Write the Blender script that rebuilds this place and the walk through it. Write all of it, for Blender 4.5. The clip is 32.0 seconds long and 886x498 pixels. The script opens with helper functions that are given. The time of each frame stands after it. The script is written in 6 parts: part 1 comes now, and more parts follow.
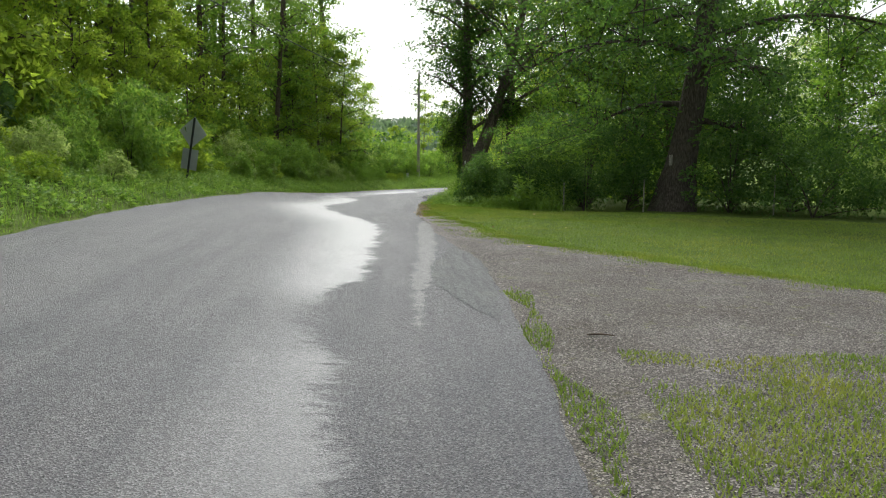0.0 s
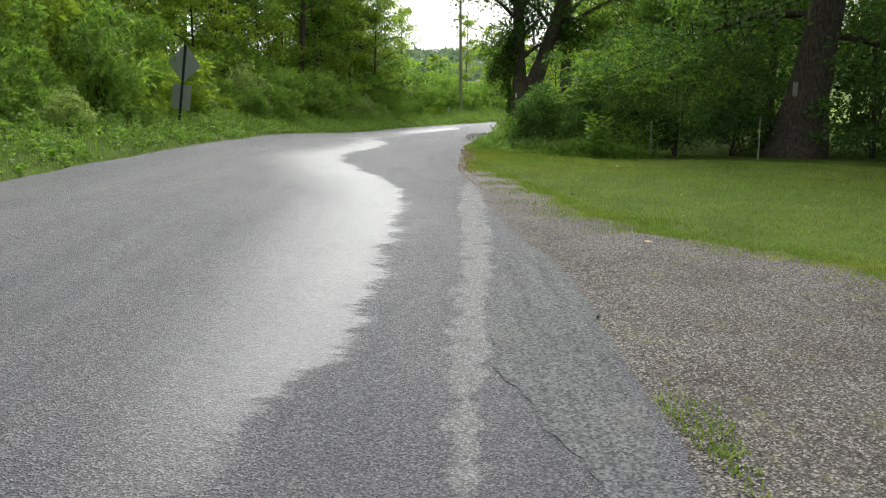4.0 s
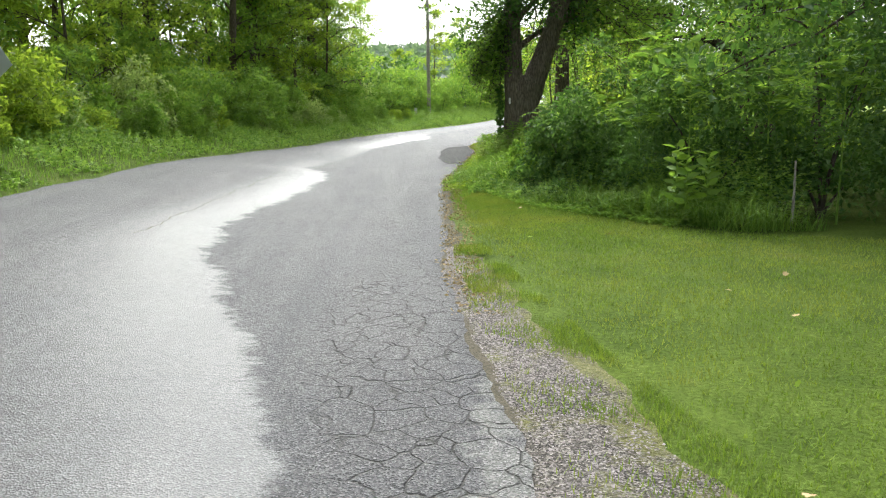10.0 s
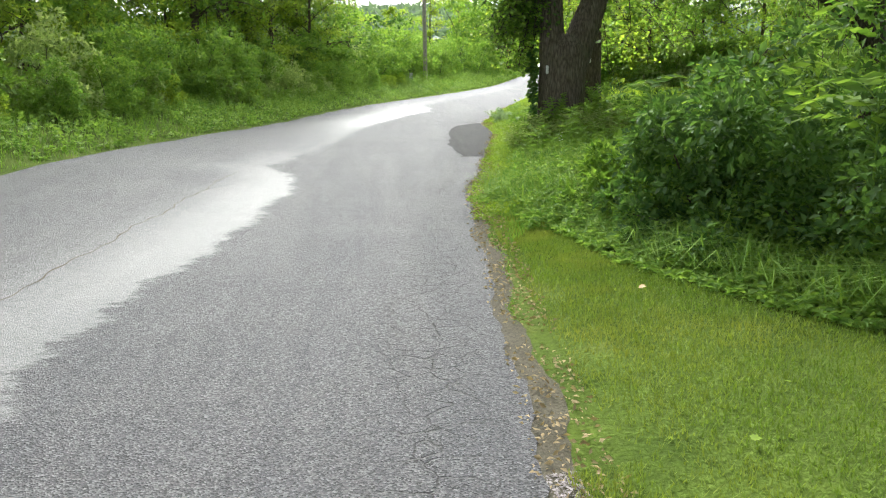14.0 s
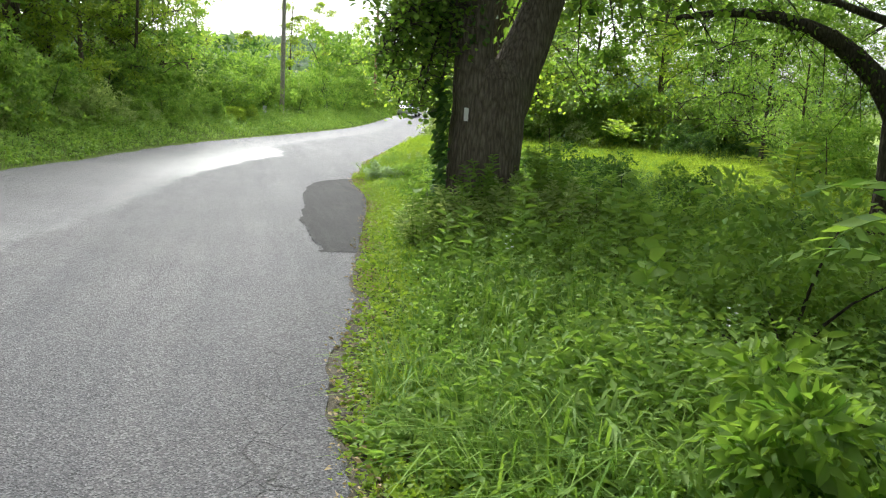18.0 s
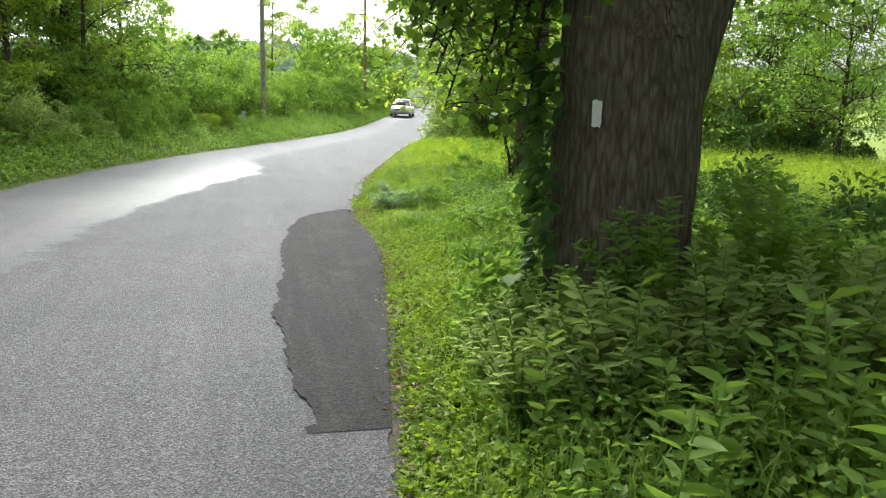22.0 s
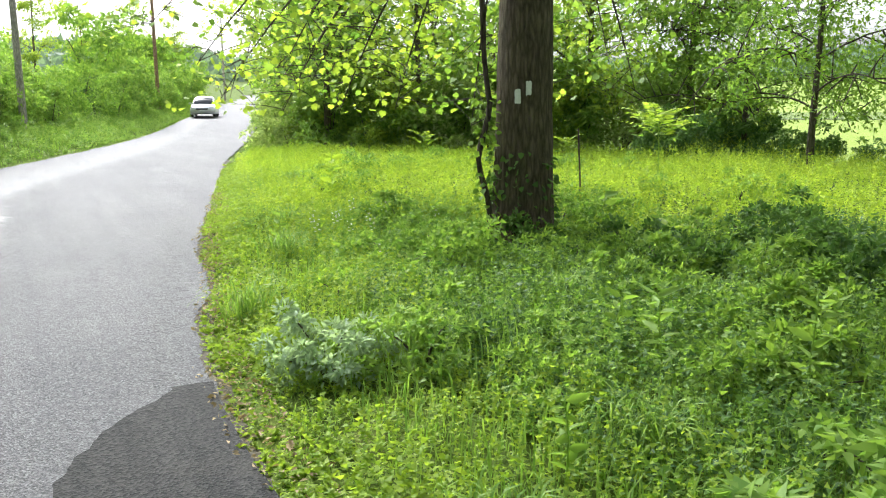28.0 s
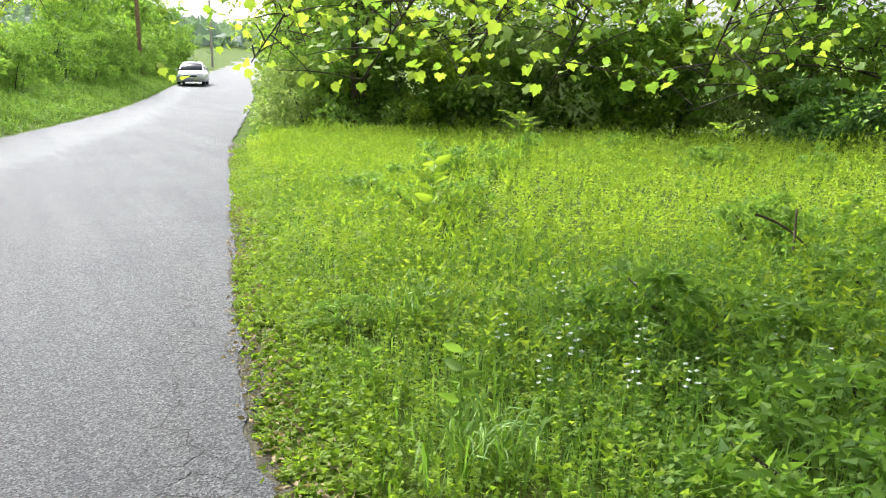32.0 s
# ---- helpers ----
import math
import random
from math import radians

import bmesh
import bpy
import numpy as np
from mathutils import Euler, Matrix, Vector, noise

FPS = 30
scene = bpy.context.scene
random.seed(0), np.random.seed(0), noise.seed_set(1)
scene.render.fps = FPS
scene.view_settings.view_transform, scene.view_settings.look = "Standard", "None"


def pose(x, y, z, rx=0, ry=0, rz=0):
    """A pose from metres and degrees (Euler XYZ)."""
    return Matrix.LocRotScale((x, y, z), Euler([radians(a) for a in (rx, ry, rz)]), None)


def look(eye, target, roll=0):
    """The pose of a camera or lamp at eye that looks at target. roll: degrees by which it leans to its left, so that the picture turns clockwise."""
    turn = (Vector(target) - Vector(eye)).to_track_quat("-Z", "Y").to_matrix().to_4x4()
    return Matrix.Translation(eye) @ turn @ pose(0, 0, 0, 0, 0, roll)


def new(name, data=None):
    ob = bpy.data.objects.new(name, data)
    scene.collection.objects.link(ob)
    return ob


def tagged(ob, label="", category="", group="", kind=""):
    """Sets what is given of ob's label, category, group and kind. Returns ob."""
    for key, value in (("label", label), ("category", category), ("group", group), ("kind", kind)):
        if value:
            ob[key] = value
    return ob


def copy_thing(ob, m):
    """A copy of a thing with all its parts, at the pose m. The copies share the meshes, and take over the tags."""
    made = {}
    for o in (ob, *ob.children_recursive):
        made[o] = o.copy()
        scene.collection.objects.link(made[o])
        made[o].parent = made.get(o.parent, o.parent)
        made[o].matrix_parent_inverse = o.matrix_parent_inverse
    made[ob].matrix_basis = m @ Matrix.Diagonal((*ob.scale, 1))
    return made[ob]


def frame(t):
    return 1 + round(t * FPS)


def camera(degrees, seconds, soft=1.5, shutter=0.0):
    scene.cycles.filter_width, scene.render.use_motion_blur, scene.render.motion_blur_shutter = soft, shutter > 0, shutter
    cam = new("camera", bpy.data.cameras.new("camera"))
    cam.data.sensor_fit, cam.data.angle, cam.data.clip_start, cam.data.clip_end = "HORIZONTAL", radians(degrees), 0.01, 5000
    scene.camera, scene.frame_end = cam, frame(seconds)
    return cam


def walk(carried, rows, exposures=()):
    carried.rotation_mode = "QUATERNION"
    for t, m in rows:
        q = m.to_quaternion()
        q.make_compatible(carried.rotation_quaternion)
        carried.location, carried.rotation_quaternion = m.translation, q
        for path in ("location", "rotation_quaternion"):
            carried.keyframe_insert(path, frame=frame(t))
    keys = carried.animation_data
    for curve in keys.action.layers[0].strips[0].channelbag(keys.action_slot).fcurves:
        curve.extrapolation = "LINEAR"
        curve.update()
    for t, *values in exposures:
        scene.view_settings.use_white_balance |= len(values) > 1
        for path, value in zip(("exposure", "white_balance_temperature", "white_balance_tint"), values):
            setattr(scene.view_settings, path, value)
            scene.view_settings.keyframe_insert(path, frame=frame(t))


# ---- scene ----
# camera and walk
cam = camera(55.83, 32.0, soft=1.15)
PATH = [
    (0, (0.000, -0.000, 1.660), (0.248, 3.976, 1.299), 0.61),
    (0.5, (-0.033, 0.668, 1.655), (0.287, 4.599, 0.987), -0.28),
    (1, (-0.089, 1.352, 1.694), (-0.006, 5.286, 0.977), -1.54),
    (1.5, (-0.071, 2.009, 1.730), (0.059, 5.947, 1.038), -1.20),
    (2, (-0.081, 2.713, 1.751), (0.003, 6.658, 1.095), -0.87),
    (2.5, (-0.000, 3.383, 1.784), (0.088, 7.328, 1.129), -0.69),
    (4.5, (0.193, 5.941, 1.807), (0.227, 9.882, 1.123), -0.11),
    (5, (0.228, 6.667, 1.838), (0.328, 10.611, 1.180), -0.12),
    (5.5, (0.265, 7.393, 1.875), (0.370, 11.337, 1.216), -0.17),
    (6, (0.277, 8.142, 1.888), (0.389, 12.088, 1.240), -0.19),
    (6.5, (0.291, 8.864, 1.956), (0.372, 12.810, 1.303), -0.17),
    (7, (0.302, 9.577, 1.987), (0.389, 13.523, 1.338), -0.11),
    (7.5, (0.256, 10.303, 2.047), (0.261, 14.249, 1.394), 0.30),
    (8, (0.255, 11.070, 2.054), (0.226, 15.011, 1.374), 0.24),
    (8.5, (0.241, 11.810, 2.109), (0.256, 15.753, 1.438), 0.21),
    (9, (0.271, 12.543, 2.130), (0.467, 16.489, 1.508), -0.40),
    (9.5, (0.234, 13.281, 2.149), (0.423, 17.220, 1.479), -0.49),
    (10, (0.278, 13.994, 2.186), (0.471, 17.927, 1.483), -0.70),
    (10.5, (0.258, 14.706, 2.205), (0.425, 18.630, 1.444), -0.69),
    (11, (0.267, 15.420, 2.200), (0.484, 19.333, 1.402), -0.49),
    (11.5, (0.235, 16.180, 2.200), (0.436, 20.094, 1.403), -0.62),
    (12, (0.252, 16.912, 2.212), (0.482, 20.820, 1.388), -0.56),
    (12.5, (0.226, 17.657, 2.237), (0.419, 21.568, 1.418), -0.63),
    (13, (0.236, 18.336, 2.259), (0.458, 22.235, 1.392), -0.74),
    (13.5, (0.148, 19.062, 2.266), (0.380, 22.954, 1.371), -0.58),
    (14, (0.136, 19.773, 2.315), (0.363, 23.670, 1.439), -0.81),
    (14.5, (0.128, 20.546, 2.325), (0.391, 24.451, 1.499), -0.78),
    (15, (0.188, 21.346, 2.359), (0.622, 25.266, 1.688), -0.63),
    (15.5, (0.286, 22.172, 2.345), (0.801, 26.095, 1.754), -0.76),
    (17.5, (0.678, 25.666, 2.244), (1.588, 29.511, 1.626), 3.80),
    (18, (0.650, 26.413, 2.230), (1.558, 30.249, 1.551), 3.24),
    (18.5, (0.673, 27.064, 2.218), (1.691, 30.856, 1.455), 2.95),
    (19, (0.697, 27.697, 2.224), (1.686, 31.513, 1.546), 2.96),
    (19.5, (0.787, 28.362, 2.203), (1.782, 32.176, 1.523), 2.91),
    (20, (0.848, 29.040, 2.179), (1.761, 32.879, 1.526), 2.61),
    (20.5, (0.958, 29.705, 2.170), (1.896, 33.537, 1.513), 2.45),
    (21, (1.010, 30.371, 2.171), (1.940, 34.204, 1.507), 2.04),
    (21.5, (1.103, 31.014, 2.173), (2.056, 34.841, 1.504), 1.61),
    (22, (1.120, 31.666, 2.171), (2.060, 35.493, 1.487), 1.08),
    (22.5, (1.191, 32.324, 2.179), (2.165, 36.139, 1.472), 0.63),
    (23, (1.157, 33.002, 2.172), (2.134, 36.805, 1.408), 0.15),
    (23.5, (1.219, 33.672, 2.205), (2.197, 37.469, 1.411), -0.59),
    (24, (1.210, 34.383, 2.232), (2.229, 38.173, 1.461), -0.62),
    (24.5, (1.242, 35.143, 2.197), (2.531, 38.872, 1.539), -0.45),
    (25, (1.292, 35.836, 2.205), (2.646, 39.540, 1.538), -1.18),
    (25.5, (1.391, 36.451, 2.185), (2.922, 40.076, 1.467), -1.62),
    (27.5, (1.756, 39.109, 2.174), (3.548, 42.615, 1.466), -0.44),
    (28, (1.869, 39.787, 2.177), (3.669, 43.289, 1.471), -0.48),
    (28.5, (1.951, 40.480, 2.170), (3.703, 43.981, 1.354), -0.23),
    (29, (2.090, 41.177, 2.147), (3.847, 44.673, 1.319), -0.09),
    (29.5, (2.219, 41.906, 2.144), (3.987, 45.396, 1.311), -0.29),
    (30, (2.400, 42.643, 2.156), (4.306, 46.056, 1.309), -0.30),
    (30.5, (2.489, 43.394, 2.151), (4.498, 46.767, 1.387), 0.21),
    (31, (2.551, 44.127, 2.131), (4.574, 47.488, 1.348), 0.08),
    (31.5, (2.565, 44.895, 2.136), (4.416, 48.336, 1.278), 0.28),
    (32, (2.707, 45.606, 2.145), (4.560, 49.049, 1.301), 0.21),
]
walk(cam, [(t, look(eye, target, roll)) for t, eye, target, roll in PATH],
     exposures=[(0.0, 0.61, 6320, 5.5), (1.0, 1.01, 6320, 5.5), (2.0, 0.99, 6320, 5.5), (5.0, 0.68, 6320, 6.5), (6.0, 0.84, 6320, 6.5), (8.0, 1.06, 6320, 5.5), (9.0, 1.02, 6320, 5.5), (10.0, 1.37, 6320, 5.5), (11.0, 1.47, 6320, 5.5), (12.0, 1.52, 6320, 5.5), (13.0, 1.52, 6320, 5.5), (14.0, 1.52, 6320, 5.5), (15.0, 1.40, 6320, 5.5), (18.0, 1.36, 6280, 6.5), (19.0, 1.36, 6280, 6.5), (21.0, 1.36, 6280, 6.5), (22.0, 1.34, 6280, 6.5), (23.0, 1.72, 6280, 6.5), (24.0, 1.50, 6280, 6.5), (25.0, 1.02, 6230, 7.5), (28.0, 1.72, 6180, 8.5), (31.0, 1.75, 6180, 8.5), (32.0, 1.62, 6180, 8.5)])

# world: bright overcast sky
SUN_EL, SUN_AZ = radians(47), radians(-8)
world = bpy.data.worlds.new("overcast_sky")
scene.world = world
world.use_nodes = True
wn, wl = world.node_tree.nodes, world.node_tree.links
sky = wn.new("ShaderNodeTexSky")
sky.sky_type, sky.sun_disc = "NISHITA", False
sky.sun_elevation, sky.sun_rotation = SUN_EL, SUN_AZ
sky.air_density, sky.dust_density, sky.ozone_density = 1.0, 6.0, 1.0
fade = wn.new("ShaderNodeHueSaturation")
fade.inputs["Saturation"].default_value = 0.22
wl.new(sky.outputs[0], fade.inputs["Color"])
wl.new(fade.outputs[0], wn["Background"].inputs["Color"])
wn["Background"].inputs["Strength"].default_value = 0.15
sun_data = bpy.data.lights.new("sun", "SUN")
sun_data.energy, sun_data.angle, sun_data.color = 1.5, radians(24), (1.0, 0.97, 0.92)
sun = new("sun", sun_data)
sun.matrix_world = look((0, 0, 60), (60 * -math.sin(SUN_AZ) / math.tan(SUN_EL), 60 * -math.cos(SUN_AZ) / math.tan(SUN_EL), 0))

# ---- materials ----
def mat(name, rough=0.8, spec=0.3):
    m = bpy.data.materials.new(name)
    m.use_nodes = True
    n = m.node_tree.nodes
    b = n["Principled BSDF"]
    b.inputs["Roughness"].default_value = rough
    b.inputs["Specular IOR Level"].default_value = spec
    return m, n, m.node_tree.links, b


def ramp(n, l, source, *stops):
    r = n.new("ShaderNodeValToRGB")
    e = r.color_ramp.elements
    while len(e) < len(stops):
        e.new(0.5)
    for q, (at, col) in zip(e, stops):
        q.position = at
        q.color = (*col, 1) if len(col) == 3 else col
    l.new(source, r.inputs[0])
    return r.outputs[0]


def noise_tex(n, l, scale, detail=4, rough=0.6, vector=None):
    t = n.new("ShaderNodeTexNoise")
    t.inputs["Scale"].default_value, t.inputs["Detail"].default_value, t.inputs["Roughness"].default_value = scale, detail, rough
    if vector is None:
        g = n.new("ShaderNodeNewGeometry")
        vector = g.outputs["Position"]
    l.new(vector, t.inputs["Vector"])
    return t.outputs["Fac"]


def mixed(n, l, kind, fac, a, b):
    m = n.new("ShaderNodeMix")
    m.data_type, m.blend_type = "RGBA", kind
    for k, v in ((0, fac), (6, a), (7, b)):
        if isinstance(v, (int, float)):
            m.inputs[k].default_value = v
        elif isinstance(v, tuple):
            m.inputs[k].default_value = (*v, 1)
        else:
            l.new(v, m.inputs[k])
    return m.outputs[2]


def calc(n, l, op, a, b=0.0, clamp=False):
    m = n.new("ShaderNodeMath")
    m.operation, m.use_clamp = op, clamp
    for k, v in ((0, a), (1, b)):
        if isinstance(v, (int, float)):
            m.inputs[k].default_value = v
        else:
            l.new(v, m.inputs[k])
    return m.outputs[0]


def bumped(n, l, b, height, strength, distance):
    u = n.new("ShaderNodeBump")
    u.inputs["Strength"].default_value, u.inputs["Distance"].default_value = strength, distance
    l.new(height, u.inputs["Height"])
    l.new(u.outputs[0], b.inputs["Normal"])


def leaf_mat(name, dark, light, passing=0.35, rough=0.58, straw=None):
    """Leaves: each island takes its own tone; part of the light comes through."""
    m, n, l, b = mat(name, rough, 0.26)
    dark, light = [(c[0] * (0.95 if light[0] < 0.23 else 1.0), c[1] * 0.97, c[2] * 1.15 + 0.003) for c in (dark, light)]
    g = n.new("ShaderNodeNewGeometry")
    big = noise_tex(n, l, 0.7, 2)
    r = calc(n, l, "ADD", calc(n, l, "MULTIPLY", g.outputs["Random Per Island"], 0.55), calc(n, l, "MULTIPLY", big, 0.6))
    col = ramp(n, l, r, (0.18, dark), (0.85, light))
    if straw:
        dry = ramp(n, l, noise_tex(n, l, 0.55, 6, 0.72), (0.47, (0, 0, 0)), (0.68, (0.75, 0.75, 0.75)))
        col = mixed(n, l, "MIX", dry, col, straw)
        col = mixed(n, l, "MULTIPLY", 0.7, col, ramp(n, l, noise_tex(n, l, 2.3, 5, 0.7), (0.3, (0.74, 0.8, 0.72)), (0.6, (1, 1, 1))))
    l.new(col, b.inputs["Base Color"])
    t = n.new("ShaderNodeBsdfTranslucent")
    l.new(mixed(n, l, "MULTIPLY", 1.0, col, (1.65, 1.65, 0.9)), t.inputs["Color"])
    mx = n.new("ShaderNodeMixShader")
    mx.inputs[0].default_value = passing
    l.new(b.outputs[0], mx.inputs[1]), l.new(t.outputs[0], mx.inputs[2])
    l.new(mx.outputs[0], n["Material Output"].inputs["Surface"])
    return m


def plain_mat(name, col, rough=0.6, metal=0.0, vary=0.25, scale=8.0, bump=0.0):
    m, n, l, b = mat(name, rough)
    f = noise_tex(n, l, scale, 5)
    l.new(ramp(n, l, f, (0.25, tuple(c * (1 - vary) for c in col)), (0.75, tuple(min(1, c * (1 + vary)) for c in col))), b.inputs["Base Color"])
    b.inputs["Metallic"].default_value = metal
    if bump:
        bumped(n, l, b, noise_tex(n, l, scale * 6, 4), 0.6, bump)
    return m


def asphalt_mat():
    m, n, l, b = mat("asphalt", 0.8, 0.4)
    at = n.new("ShaderNodeAttribute")
    at.attribute_name = "wet"
    ac = n.new("ShaderNodeAttribute")
    ac.attribute_name = "cracked"
    grain = noise_tex(n, l, 140, 2, 0.8)
    stones = n.new("ShaderNodeTexVoronoi")
    stones.inputs["Scale"].default_value = 105
    g = n.new("ShaderNodeNewGeometry")
    l.new(g.outputs["Position"], stones.inputs["Vector"])
    blotch = noise_tex(n, l, 0.8, 5)
    fine = noise_tex(n, l, 6, 6)
    col = ramp(n, l, stones.outputs["Color"], (0.1, (0.036, 0.035, 0.039)), (0.55, (0.116, 0.114, 0.123)), (0.95, (0.27, 0.264, 0.276)))
    col = mixed(n, l, "MULTIPLY", 0.7, col, ramp(n, l, grain, (0.3, (0.45, 0.45, 0.46)), (0.7, (1, 1, 1))))
    col = mixed(n, l, "MULTIPLY", 0.8, col, ramp(n, l, blotch, (0.3, (0.72, 0.73, 0.76)), (0.7, (1.0, 0.99, 0.97))))
    lane = n.new("ShaderNodeMapping")
    lane.inputs["Scale"].default_value = (1.0, 0.05, 1.0)
    lane.inputs["Rotation"].default_value = (0, 0, radians(4))
    l.new(g.outputs["Position"], lane.inputs["Vector"])
    col = mixed(n, l, "MULTIPLY", 0.75, col, ramp(n, l, noise_tex(n, l, 2.2, 5, 0.65, lane.outputs[0]), (0.32, (0.66, 0.67, 0.7)), (0.66, (1.08, 1.06, 1.03))))
    across = n.new("ShaderNodeMapping")
    across.inputs["Scale"].default_value = (0.8, 2.0, 1.0)
    l.new(g.outputs["Position"], across.inputs["Vector"])
    finger = noise_tex(n, l, 5.5, 7, 0.75, across.outputs[0])
    rim = n.new("ShaderNodeAttribute")
    rim.attribute_name = "wet_rim"
    wob = calc(n, l, "ADD", calc(n, l, "MULTIPLY", calc(n, l, "SUBTRACT", finger, 0.5), 1.1), rim.outputs["Fac"])
    wob = calc(n, l, "ADD", wob, calc(n, l, "MULTIPLY", calc(n, l, "SUBTRACT", grain, 0.5), 0.14))
    wet = n.new("ShaderNodeMapRange")
    wet.interpolation_type = "SMOOTHSTEP"
    wet.inputs["From Min"].default_value, wet.inputs["From Max"].default_value = 0.43, 0.6
    l.new(wob, wet.inputs["Value"])
    film = n.new("ShaderNodeMapRange")
    film.interpolation_type = "SMOOTHSTEP"
    film.inputs["From Min"].default_value, film.inputs["From Max"].default_value = 0.08, 0.95
    l.new(calc(n, l, "ADD", at.outputs["Fac"], calc(n, l, "MULTIPLY", calc(n, l, "SUBTRACT", finger, 0.5), 0.5)), film.inputs["Value"])
    w = calc(n, l, "MULTIPLY", wet.outputs[0], film.outputs[0])
    col = mixed(n, l, "MULTIPLY", calc(n, l, "MULTIPLY", w, 0.5), col, (0.55, 0.55, 0.56))
    pale = n.new("ShaderNodeAttribute")
    pale.attribute_name = "worn"
    rag = calc(n, l, "ADD", pale.outputs["Fac"], calc(n, l, "MULTIPLY", calc(n, l, "SUBTRACT", fine, 0.5), 1.6))
    rag = calc(n, l, "MULTIPLY", ramp(n, l, rag, (0.45, (0, 0, 0)), (0.7, (1, 1, 1))), 0.7)
    col = mixed(n, l, "MIX", rag, col, ramp(n, l, stones.outputs["Color"], (0.1, (0.1, 0.098, 0.095)), (0.6, (0.2, 0.197, 0.19)), (0.95, (0.36, 0.35, 0.34))))
    # alligator cracks
    warp = n.new("ShaderNodeVectorMath")
    warp.operation = "ADD"
    nt = n.new("ShaderNodeTexNoise")
    nt.inputs["Scale"].default_value = 3.0
    l.new(g.outputs["Position"], nt.inputs["Vector"])
    sc = n.new("ShaderNodeVectorMath")
    sc.operation = "SCALE"
    sc.inputs["Scale"].default_value = 0.25
    l.new(nt.outputs["Color"], sc.inputs[0])
    l.new(g.outputs["Position"], warp.inputs[0]), l.new(sc.outputs[0], warp.inputs[1])
    cell = n.new("ShaderNodeTexVoronoi")
    cell.feature = "DISTANCE_TO_EDGE"
    cell.inputs["Scale"].default_value = 4.6
    l.new(warp.outputs[0], cell.inputs["Vector"])
    line = n.new("ShaderNodeMapRange")
    line.inputs["From Min"].default_value, line.inputs["From Max"].default_value = 0.008, 0.035
    line.inputs["To Min"].default_value, line.inputs["To Max"].default_value = 1.0, 0.0
    l.new(cell.outputs["Distance"], line.inputs["Value"])
    crack = calc(n, l, "MULTIPLY", line.outputs[0], ac.outputs["Fac"], True)
    col = mixed(n, l, "MIX", calc(n, l, "MULTIPLY", crack, 0.75), col, (0.03, 0.028, 0.025))
    l.new(col, b.inputs["Base Color"])
    rough = n.new("ShaderNodeMapRange")
    rough.inputs["To Min"].default_value, rough.inputs["To Max"].default_value = 0.7, 0.44
    l.new(w, rough.inputs["Value"])
    l.new(rough.outputs[0], b.inputs["Roughness"])
    l.new(calc(n, l, "MULTIPLY", w, 0.14), b.inputs["Coat Weight"])
    b.inputs["Coat Roughness"].default_value = 0.36
    h = calc(n, l, "ADD", calc(n, l, "MULTIPLY", stones.outputs["Distance"], calc(n, l, "SUBTRACT", 1.0, calc(n, l, "MULTIPLY", w, 0.55))), calc(n, l, "MULTIPLY", crack, -2.0))
    bumped(n, l, b, h, 1.0, 0.011)
    return m


def ground_mat():
    m, n, l, b = mat("grassy_ground", 0.95, 0.1)
    a, c = noise_tex(n, l, 1.3, 6), noise_tex(n, l, 30, 4)
    col = ramp(n, l, a, (0.3, (0.065, 0.105, 0.014)), (0.6, (0.11, 0.16, 0.024)), (0.85, (0.17, 0.175, 0.05)))
    col = mixed(n, l, "MULTIPLY", 0.8, col, ramp(n, l, c, (0.3, (0.4, 0.4, 0.4)), (0.7, (1, 1, 1))))
    at = n.new("ShaderNodeAttribute")
    at.attribute_name = "field"
    col = mixed(n, l, "MIX", at.outputs["Fac"], col, ramp(n, l, a, (0.3, (0.14, 0.2, 0.035)), (0.7, (0.21, 0.27, 0.06))))
    l.new(col, b.inputs["Base Color"])
    bumped(n, l, b, c, 1.0, 0.03)
    return m


def gravel_mat():
    m, n, l, b = mat("gravel", 0.9, 0.2)
    g = n.new("ShaderNodeNewGeometry")
    v = n.new("ShaderNodeTexVoronoi")
    v.inputs["Scale"].default_value = 90
    l.new(g.outputs["Position"], v.inputs["Vector"])
    col = ramp(n, l, v.outputs["Color"], (0.1, (0.045, 0.042, 0.04)), (0.6, (0.13, 0.118, 0.107)), (0.95, (0.4, 0.375, 0.345)))
    big = noise_tex(n, l, 1.1, 5)
    col = mixed(n, l, "MULTIPLY", 0.9, col, ramp(n, l, big, (0.3, (0.6, 0.57, 0.52)), (0.7, (1, 1, 1))))
    rim = n.new("ShaderNodeAttribute")
    rim.attribute_name = "mossy"
    moss = ramp(n, l, calc(n, l, "ADD", noise_tex(n, l, 3.2, 6, 0.75), calc(n, l, "MULTIPLY", rim.outputs["Fac"], 0.32)), (0.58, (0, 0, 0)), (0.72, (0.75, 0.75, 0.75)))
    col = mixed(n, l, "MIX", moss, col, ramp(n, l, noise_tex(n, l, 40, 3), (0.3, (0.09, 0.1, 0.025)), (0.7, (0.22, 0.21, 0.075))))
    l.new(col, b.inputs["Base Color"])
    bumped(n, l, b, v.outputs["Distance"], 1.0, 0.012)
    return m


